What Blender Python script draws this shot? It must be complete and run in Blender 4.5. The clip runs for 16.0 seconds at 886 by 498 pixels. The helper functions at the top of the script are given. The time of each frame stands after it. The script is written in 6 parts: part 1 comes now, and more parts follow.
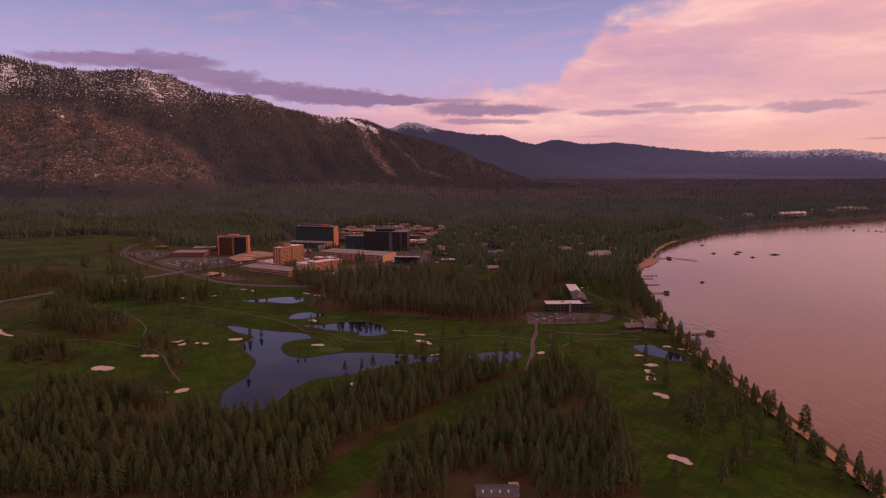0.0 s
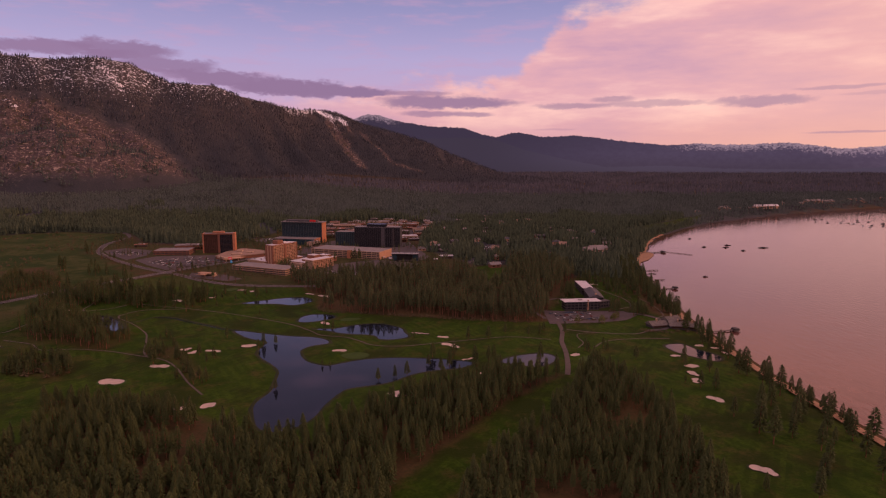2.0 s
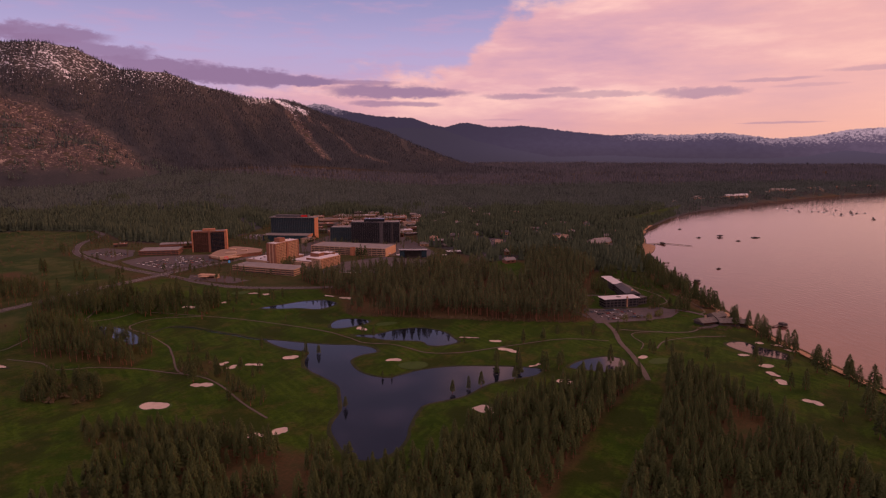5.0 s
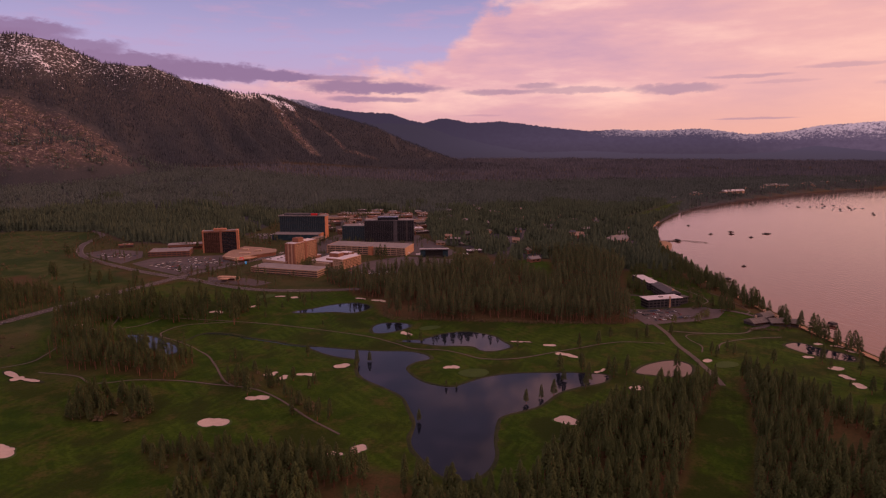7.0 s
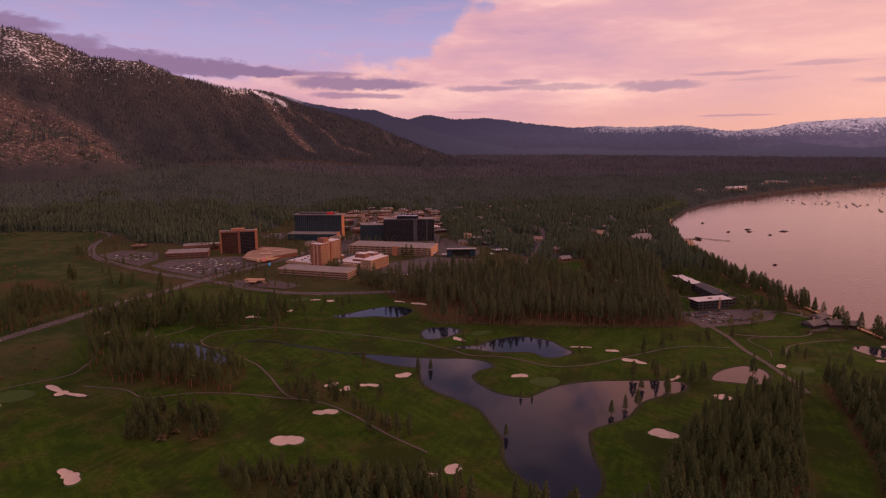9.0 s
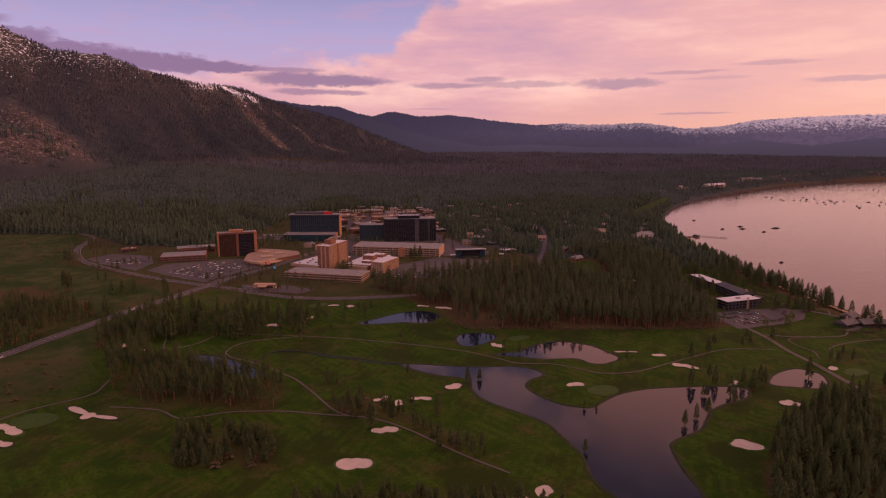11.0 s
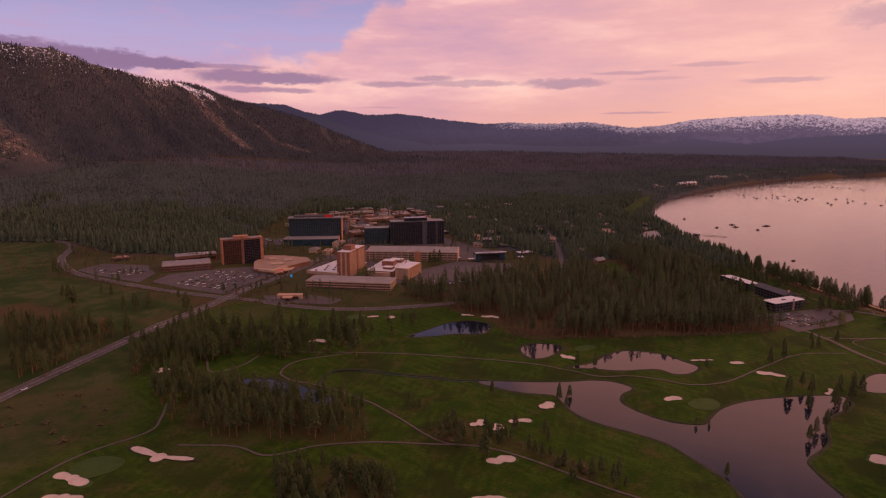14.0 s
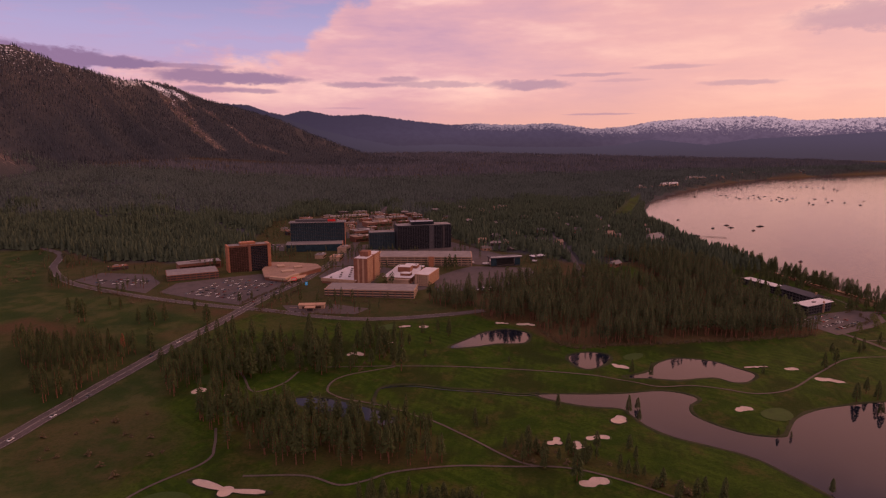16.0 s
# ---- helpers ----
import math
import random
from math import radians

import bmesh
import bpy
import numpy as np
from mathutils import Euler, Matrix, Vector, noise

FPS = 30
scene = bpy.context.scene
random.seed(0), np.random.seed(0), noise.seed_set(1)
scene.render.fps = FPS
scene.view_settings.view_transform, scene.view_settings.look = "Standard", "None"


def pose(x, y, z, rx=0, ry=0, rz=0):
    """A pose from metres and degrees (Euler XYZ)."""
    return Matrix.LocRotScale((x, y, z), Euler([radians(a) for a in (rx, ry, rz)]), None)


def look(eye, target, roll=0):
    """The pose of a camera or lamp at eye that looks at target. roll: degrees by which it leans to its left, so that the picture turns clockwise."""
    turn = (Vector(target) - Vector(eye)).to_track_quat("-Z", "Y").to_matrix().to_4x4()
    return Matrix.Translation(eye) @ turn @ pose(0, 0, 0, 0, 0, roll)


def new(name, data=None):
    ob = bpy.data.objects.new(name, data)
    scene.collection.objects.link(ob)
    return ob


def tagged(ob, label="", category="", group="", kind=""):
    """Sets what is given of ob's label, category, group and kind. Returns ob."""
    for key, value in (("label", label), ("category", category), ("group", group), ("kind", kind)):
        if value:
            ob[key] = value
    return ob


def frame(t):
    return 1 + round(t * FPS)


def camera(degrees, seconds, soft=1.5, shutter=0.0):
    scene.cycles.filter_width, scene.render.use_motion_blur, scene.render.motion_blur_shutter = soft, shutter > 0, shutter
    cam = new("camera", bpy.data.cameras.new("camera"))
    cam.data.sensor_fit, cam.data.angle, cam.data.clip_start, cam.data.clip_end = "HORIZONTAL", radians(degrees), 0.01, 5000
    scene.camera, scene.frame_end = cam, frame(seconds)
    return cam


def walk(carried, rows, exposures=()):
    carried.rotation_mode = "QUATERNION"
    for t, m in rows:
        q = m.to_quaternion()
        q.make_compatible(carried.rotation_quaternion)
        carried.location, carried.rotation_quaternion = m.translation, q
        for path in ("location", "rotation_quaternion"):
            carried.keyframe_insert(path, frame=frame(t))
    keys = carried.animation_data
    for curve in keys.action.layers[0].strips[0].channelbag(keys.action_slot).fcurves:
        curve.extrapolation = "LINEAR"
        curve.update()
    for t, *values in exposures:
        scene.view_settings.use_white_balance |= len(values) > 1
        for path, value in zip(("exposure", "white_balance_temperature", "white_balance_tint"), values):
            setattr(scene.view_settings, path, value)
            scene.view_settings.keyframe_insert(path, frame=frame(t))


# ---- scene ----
cam = camera(72.6, 16.0, soft=1.2)
METRES, EYE, TILT, LEAN, TURN = 620.0, 197.0, -7.6, 0.0, 0.0
ROWS = [
    (0.0, 0.0, 0.0, 0.0, 0.0, 0.0, -0.0),
    (0.5, -0.0277, 0.013, 0.0027, -0.94, -0.18, 0.08),
    (1.0, -0.0554, 0.0268, 0.0053, -1.8, -0.35, 0.18),
    (1.5, -0.083, 0.0406, 0.008, -2.7, -0.53, 0.31),
    (2.0, -0.111, 0.0538, 0.0107, -3.6, -0.7, 0.41),
    (2.5, -0.1387, 0.0679, 0.0131, -4.53, -0.86, 0.56),
    (3.0, -0.1663, 0.0818, 0.0159, -5.5, -1.05, 0.69),
    (3.5, -0.1939, 0.096, 0.0185, -6.36, -1.23, 0.84),
    (4.0, -0.2212, 0.1102, 0.0215, -7.13, -1.41, 0.97),
    (6.5, -0.3597, 0.1864, 0.0347, -9.79, -1.99, 1.4),
    (7.0, -0.3865, 0.2018, 0.0373, -10.27, -2.11, 1.48),
    (7.5, -0.4131, 0.2179, 0.04, -10.56, -2.19, 1.51),
    (8.0, -0.4395, 0.2342, 0.0424, -10.9, -2.27, 1.56),
    (8.5, -0.4657, 0.2506, 0.045, -11.26, -2.36, 1.61),
    (9.0, -0.4918, 0.2673, 0.0477, -11.71, -2.47, 1.66),
    (11.5, -0.6195, 0.3563, 0.0613, -15.95, -2.91, 2.13),
    (12.0, -0.6448, 0.3746, 0.064, -16.85, -2.96, 2.25),
    (12.5, -0.6698, 0.3933, 0.0668, -17.66, -3.01, 2.34),
    (13.0, -0.6946, 0.4123, 0.0696, -18.24, -3.05, 2.39),
    (13.5, -0.719, 0.4318, 0.0725, -18.96, -3.1, 2.48),
    (14.0, -0.743, 0.4514, 0.0756, -19.71, -3.15, 2.6),
    (14.5, -0.7669, 0.4713, 0.0788, -20.51, -3.21, 2.68),
    (15.0, -0.7907, 0.4912, 0.0821, -21.28, -3.23, 2.79),
    (15.5, -0.8141, 0.5117, 0.0854, -22.09, -3.23, 2.89),
    (16.0, -0.8374, 0.5323, 0.0887, -22.82, -3.22, 3.0),
]
walk(cam, [(t, pose(0, 0, EYE, TILT, LEAN, TURN) @ pose(METRES * x, METRES * y, METRES * z, 90 + pitch, roll, yaw)) for t, x, y, z, yaw, pitch, roll in ROWS])
scene.view_settings.exposure = 0.32

# ---- world: sunset sky, cloud bank, far ranges ----
SUN_AZ, SUN_EL = 82.0, 12.0


def world_sky():
    w = bpy.data.worlds.new("sunset")
    scene.world = w
    w.use_nodes = True
    nt = w.node_tree
    nt.nodes.clear()
    N, L = nt.nodes.new, nt.links.new

    def math(op, a, b=None, c=None):
        n = N("ShaderNodeMath")
        n.operation = op
        for i, v in enumerate((a, b, c)):
            if v is None:
                continue
            if isinstance(v, (int, float)):
                n.inputs[i].default_value = v
            else:
                L(v, n.inputs[i])
        return n.outputs[0]

    def smooth(v, lo, hi):
        n = N("ShaderNodeMapRange")
        n.interpolation_type = "SMOOTHSTEP"
        L(v, n.inputs[0])
        n.inputs[1].default_value, n.inputs[2].default_value = lo, hi
        return n.outputs[0]

    def mix(f, a, b, mode="MIX"):
        n = N("ShaderNodeMix")
        n.data_type, n.blend_type = "RGBA", mode
        if isinstance(f, (int, float)):
            n.inputs[0].default_value = f
        else:
            L(f, n.inputs[0])
        for k, v in ((6, a), (7, b)):
            if isinstance(v, tuple):
                n.inputs[k].default_value = (*v, 1)
            else:
                L(v, n.inputs[k])
        return n.outputs[2]

    def ramp(v, lo, hi, stops):
        m = N("ShaderNodeMapRange")
        L(v, m.inputs[0])
        m.inputs[1].default_value, m.inputs[2].default_value = lo, hi
        r = N("ShaderNodeValToRGB")
        L(m.outputs[0], r.inputs[0])
        e = r.color_ramp.elements
        while len(e) < len(stops):
            e.new(0.5)
        for k, (p, c) in enumerate(stops):
            e[k].position = (p - lo) / (hi - lo)
            e[k].color = (*c, 1) if isinstance(c, tuple) else (c, c, c, 1)
        return r.outputs[0]

    def curve(v, lo, hi, vlo, vhi, pts):
        """A height by bearing, as a ramp of grey between vlo and vhi."""
        g = ramp(v, lo, hi, [(p, (q - vlo) / (vhi - vlo)) for p, q in pts])
        return math("MULTIPLY_ADD", g, vhi - vlo, vlo)

    co = N("ShaderNodeTexCoord").outputs["Generated"]
    sep = N("ShaderNodeSeparateXYZ")
    L(co, sep.inputs[0])
    az = math("MULTIPLY", math("ARCTAN2", sep.outputs[0], sep.outputs[1]), 57.2958)
    el = math("MULTIPLY", math("ARCSINE", sep.outputs[2]), 57.2958)

    def noise(sx, sy, scale, detail, rough=0.55, off=0.0):
        c = N("ShaderNodeCombineXYZ")
        L(math("MULTIPLY", az, sx), c.inputs[0])
        L(math("MULTIPLY", el, sy), c.inputs[1])
        c.inputs[2].default_value = off
        n = N("ShaderNodeTexNoise")
        n.inputs["Scale"].default_value, n.inputs["Detail"].default_value = scale, detail
        n.inputs["Roughness"].default_value = rough
        L(c.outputs[0], n.inputs["Vector"])
        return n.outputs["Fac"]

    # clear sky
    clear = ramp(el, -5, 90, [(-5, (.42, .24, .33)), (1.5, (.52, .29, .38)), (5, (.46, .345, .52)), (9, (.375, .345, .565)),
                              (13.5, (.25, .26, .47)), (20, (.17, .155, .26)), (34, (.18, .145, .23)), (90, (.25, .18, .28))])
    wisps = smooth(noise(.06, .32, 3.0, 6, .6, 4.0), .46, .72)
    clear = mix(math("MULTIPLY", wisps, .5), clear, (.46, .30, .46))
    # cloud bank, lit from below by the low sun
    edge = curve(az, -60, 120, -5, 45, [(-60, 2.5), (-24, 4.6), (-10, 5.6), (0, 6.7), (7.0, 7.3), (10.5, 8.4), (12.5, 10.2), (14.2, 12.4),
                                       (17, 13.6), (21, 14.6), (24, 17), (27, 24), (31, 34), (120, 34)])
    wob = math("MULTIPLY_ADD", noise(.12, .25, 2.2, 8, .6, 1.0), 5.6, -2.8)
    depth = math("SUBTRACT", math("ADD", edge, wob), el)
    depth = math("DIVIDE", depth, math("MULTIPLY_ADD", math("MAXIMUM", math("SUBTRACT", el, 12.0), 0.0), .45, 1.0))
    bank = math("MULTIPLY", smooth(depth, -.5, 1.3), smooth(az, -24, 3))
    veil = noise(.07, .10, 1.6, 6, .6, 41.0)
    bank = math("MAXIMUM", bank, math("MULTIPLY", math("MULTIPLY", smooth(el, 15.5, 19), smooth(az, 6, 14)), smooth(veil, .36, .56)))
    tone = noise(.035, .16, 2.0, 7, .58, 7.0)
    body = ramp(tone, .3, .72, [(.3, (.48, .285, .39)), (.5, (.66, .375, .40)), (.72, (.93, .62, .51))])
    body = mix(math("MULTIPLY", smooth(az, 18, 48), .52), body, (.80, .43, .31))
    puff = noise(.07, .10, 1.6, 6, .6, 41.0)
    body = mix(smooth(el, 12, 18), body, mix(smooth(puff, .38, .62), (.34, .235, .31), (.70, .42, .45)))
    body = mix(math("MULTIPLY", math("MULTIPLY", smooth(el, 11.5, 17), smooth(el, 32, 22)), smooth(az, 16, 32)), body, (1.06, .50, .40))
    body = mix(math("MULTIPLY", smooth(el, 21, 30), smooth(az, 34, 22)), body, mix(smooth(puff, .42, .60), (.17, .13, .19), (.36, .25, .31)))
    low = smooth(el, 5.5, .5)
    body = mix(math("MULTIPLY", low, .75), body, mix(smooth(az, 30, 12), (.73, .395, .305), (.56, .31, .35)))
    sky = mix(math("MULTIPLY", bank, .93), clear, body)
    # grey-violet stratus bars: bearing, height, half width, half height, strength
    nu = math("MULTIPLY_ADD", noise(.20, .5, 1.3, 6, .6, 11.0), 2.6, -1.3)
    nv = math("MULTIPLY_ADD", noise(.45, .9, 1.5, 9, .62, 17.0), 3.4, -1.7)
    holes = smooth(noise(.25, 1.6, 1.3, 7, .6, 23.0), .12, .40)
    bars = [(-28.5, 8.6, 6.0, .6, .9), (-20.5, 7.9, 4.5, .7, .85), (-23.5, 8.95, 4.6, .75, .9), (-16.0, 7.05, 6.0, .75, .95), (-10.5, 6.5, 6.5, .8, 1.0), (-9.0, 6.3, 6.0, .7, .8), (-4.8, 6.25, 4.8, .5, 1.0), (1.2, 6.2, 3.2, .20, .75), (2.6, 5.45, 5.0, .60, 1.0), (6.2, 5.3, 4.2, .42, 1.0),
            (2.4, 4.35, 2.6, .28, .8), (6.2, 4.3, 2.2, .24, .75), (15.5, 4.95, 3.6, .26, .75), (19.0, 5.5, 2.0, .26, .7), (22.5, 5.05, 4.6, .30, .6), (31.0, 4.95, 3.8, .44, .75),
            (36.2, 5.75, 3.0, .16, .55), (39.0, 5.2, 2.5, .14, .3), (48.5, 4.7, 3.4, .22, .5), (43.0, 6.2, 3.4, .18, .45), (37.0, 2.3, 3.0, .10, .6), (14.0, 2.9, 2.0, .10, .3), (57.0, 9.2, 5.5, 1.0, .55)]
    for a, e, ra, re, k in bars:
        u = math("ADD", math("DIVIDE", math("SUBTRACT", az, a), ra), math("MULTIPLY", nu, .35))
        v = math("DIVIDE", math("SUBTRACT", el, e), re)
        v = math("ADD", v, math("MULTIPLY", nv, .62))
        r2 = math("ADD", math("MULTIPLY", u, u), math("MULTIPLY", v, v))
        m = math("MULTIPLY", smooth(r2, 1.15, .35) if a < -3 else smooth(r2, 1.55, .25), holes)
        sky = mix(math("MULTIPLY", m, k), sky, (.235, .150, .275) if a < -3 else (.29, .18, .29) if a < 8 else (.33, .205, .30))
    # the sky's brightness, and an unseen bright cloud deck added to light the land
    sky = mix(1.0, sky, (.97, .86, .88), "MULTIPLY")
    back = math("MULTIPLY", smooth(sep.outputs[1], .25, -.35), smooth(el, 2, 14))
    over = math("MAXIMUM", smooth(el, 36, 54), back)
    deck = ramp(noise(.05, .09, 1.5, 5, .55, 31.0), .3, .7, [(.3, (.58, .36, .40)), (.7, (.90, .57, .60))])
    sky = mix(over, sky, deck)
    # a real atmosphere under it, faint
    at = N("ShaderNodeTexSky")
    at.sky_type, at.sun_disc = "NISHITA", False
    at.sun_elevation, at.sun_rotation = radians(SUN_EL), radians(SUN_AZ)
    sky = mix(.006, sky, at.outputs[0], "ADD")
    # far ranges, beyond the end of the land
    jag = math("MULTIPLY_ADD", noise(1.4, .0, 2.2, 6, .66, 3.0), .46, -.23)
    top = curve(az, -30, 75, -3, 6, [(-30, 3), (-6, 3.4), (-4.6, 3.8), (-3.5, 4.3), (-2.2, 4.2), (-.7, 3.7), (2.4, 3.22), (5.4, 3.1), (7.4, 2.45), (8.6, 2.25),
                                   (10, 2.62), (11, 2.6), (12.9, 2.2), (15.5, 2.36), (17, 2.2), (19.5, 1.88), (23.5, 1.42), (26.5, 1.55), (29.5, 1.4), (33, 1.57),
                                   (36.9, 1.02), (39.5, 1.2), (41.8, 1.65), (44.5, 1.82), (48.3, 1.97), (51.2, 1.94), (52.7, 1.58), (55.4, 1.65), (58.6, 1.7), (75, 1.5)])
    top = math("ADD", top, jag)
    inr = smooth(math("SUBTRACT", top, el), -.03, .05)
    band = math("MULTIPLY_ADD", smooth(az, 36, 47), .9, 1.0)
    high = math("MULTIPLY", smooth(math("DIVIDE", math("SUBTRACT", top, el), band), 1.0, .0), math("ADD", smooth(az, 22, 27), smooth(az, .5, -2)))
    grain = noise(.8, 1.5, 2.2, 9, .7, 21.0)
    cut = noise(2.0, 2.4, 2.6, 10, .80, 27.0)
    snow = math("MULTIPLY", smooth(math("ADD", math("MULTIPLY", high, .16), math("MULTIPLY_ADD", cut, .7, math("MULTIPLY", grain, .3))), .56, .68), smooth(high, 0, .35))
    # distance haze is painted into the rock tones, by height and bearing
    hazed_rock = ramp(el, -3, 4.5, [(-3, (.040, .026, .034)), (-.6, (.054, .037, .058)), (.6, (.066, .046, .080)), (2.2, (.054, .038, .068)), (4.5, (.050, .036, .060))])
    hazed_rock = mix(math("MULTIPLY", smooth(az, 25, 7), .8), hazed_rock, (.035, .026, .046))
    hazed_rock = mix(math("MULTIPLY", smooth(az, 34, 46), .6), hazed_rock, (.125, .080, .130))
    hazed_rock = mix(math("MULTIPLY", smooth(grain, .35, .65), .30), hazed_rock, (.040, .025, .048))
    far = mix(math("MULTIPLY", snow, math("MULTIPLY_ADD", smooth(az, 36, 46), .34, .40)), hazed_rock, (.50, .33, .40))
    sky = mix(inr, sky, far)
    foot = curve(az, -30, 75, -3, 6, [(-30, 1), (5, 2.2), (8.4, 2.05), (11.4, 1.0), (15, .2), (18.6, -.5), (23.9, -.35), (29, -.6), (36, -.6), (39, -.45), (41.7, .08),
                                    (44, -.15), (46.3, -.4), (49.7, .12), (54.5, .36), (58.7, .67), (75, .8)])
    infoot = smooth(math("SUBTRACT", math("ADD", foot, math("MULTIPLY", jag, .6)), el), -.03, .06)
    # foothill colour with haze painted in, less of it to the left
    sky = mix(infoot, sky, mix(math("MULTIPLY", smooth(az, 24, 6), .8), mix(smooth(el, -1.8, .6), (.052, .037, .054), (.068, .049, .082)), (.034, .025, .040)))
    # grey under the world's rim
    sky = mix(smooth(el, -2.5, -6), sky, (.05, .035, .04))
    bg = N("ShaderNodeBackground")
    bg.inputs[1].default_value = 1.0
    L(sky, bg.inputs[0])
    out = N("ShaderNodeOutputWorld")
    L(bg.outputs[0], out.inputs[0])


world_sky()
sun = new("sun", bpy.data.lights.new("sun", "SUN"))
sun.data.energy, sun.data.angle, sun.data.color = 1.5, radians(10), (1.0, .45, .24)
sa, se = radians(SUN_AZ), radians(SUN_EL)
sun.matrix_world = look((0, 0, 900), (-math.sin(sa) * math.cos(se), -math.cos(sa) * math.cos(se), 900 - math.sin(se)))


# ---- materials ----
def mat(name, color, rough=.8, vary=.25, size=4.0, metal=0.0, bump=0.0, color2=None, island=0.0, ob=0.0, spec=.22, fine=6.0):
    """A plain surface with two scales of variation; size is the larger one in metres."""
    m = bpy.data.materials.new(name)
    m.use_nodes = True
    nt = m.node_tree
    N, L = nt.nodes.new, nt.links.new
    b = nt.nodes["Principled BSDF"]
    b.inputs["Roughness"].default_value, b.inputs["Metallic"].default_value = rough, metal
    b.inputs["Specular IOR Level"].default_value = spec
    tc = N("ShaderNodeTexCoord").outputs["Object"]
    geo = N("ShaderNodeNewGeometry")
    n1, n2 = N("ShaderNodeTexNoise"), N("ShaderNodeTexNoise")
    for n, s in ((n1, 1 / size), (n2, fine / size)):
        n.inputs["Scale"].default_value, n.inputs["Detail"].default_value = s, 5
        L(geo.outputs["Position"], n.inputs["Vector"])
    a = N("ShaderNodeMath")
    a.operation = "ADD"
    L(n1.outputs["Fac"], a.inputs[0])
    L(n2.outputs["Fac"], a.inputs[1])
    r = N("ShaderNodeMapRange")
    L(a.outputs[0], r.inputs[0])
    r.inputs[1].default_value, r.inputs[2].default_value = .75, 1.25
    v = r.outputs[0]
    for k, src in ((island, geo.outputs["Random Per Island"]), (ob, N("ShaderNodeObjectInfo").outputs["Random"])):
        if k:
            q = N("ShaderNodeMath")
            q.operation = "MULTIPLY_ADD"
            L(src, q.inputs[0])
            q.inputs[1].default_value = k
            L(v, q.inputs[2])
            v = q.outputs[0]
    x = N("ShaderNodeMix")
    x.data_type = "RGBA"
    L(v, x.inputs[0])
    d = color2 or tuple(c * (1 + vary) for c in color)
    x.inputs[6].default_value = (*(c * (1 - vary) for c in color), 1)
    x.inputs[7].default_value = (*d, 1)
    L(x.outputs[2], b.inputs["Base Color"])
    if bump:
        bp = N("ShaderNodeBump")
        bp.inputs["Strength"].default_value, bp.inputs["Distance"].default_value = .8, bump
        L(n2.outputs["Fac"], bp.inputs["Height"])
        L(bp.outputs[0], b.inputs["Normal"])
    return m


def water_mat(name, base, wave, amp, stretch=(1, 1), rough=.03):
    m = mat(name, base, rough, .2, 60, spec=.5)
    nt = m.node_tree
    N, L = nt.nodes.new, nt.links.new
    b = nt.nodes["Principled BSDF"]
    b.inputs["IOR"].default_value = 1.333
    g = N("ShaderNodeNewGeometry")
    mp = N("ShaderNodeMapping")
    mp.inputs["Rotation"].default_value = (0, 0, radians(20))
    mp.inputs["Scale"].default_value = (stretch[0] / wave, stretch[1] / wave, 1)
    L(g.outputs["Position"], mp.inputs[0])
    n = N("ShaderNodeTexNoise")
    n.inputs["Scale"].default_value, n.inputs["Detail"].default_value = 1, 4
    L(mp.outputs[0], n.inputs["Vector"])
    bp = N("ShaderNodeBump")
    bp.inputs["Strength"].default_value, bp.inputs["Distance"].default_value = 1, amp
    L(n.outputs["Fac"], bp.inputs["Height"])
    L(bp.outputs[0], b.inputs["Normal"])
    return m


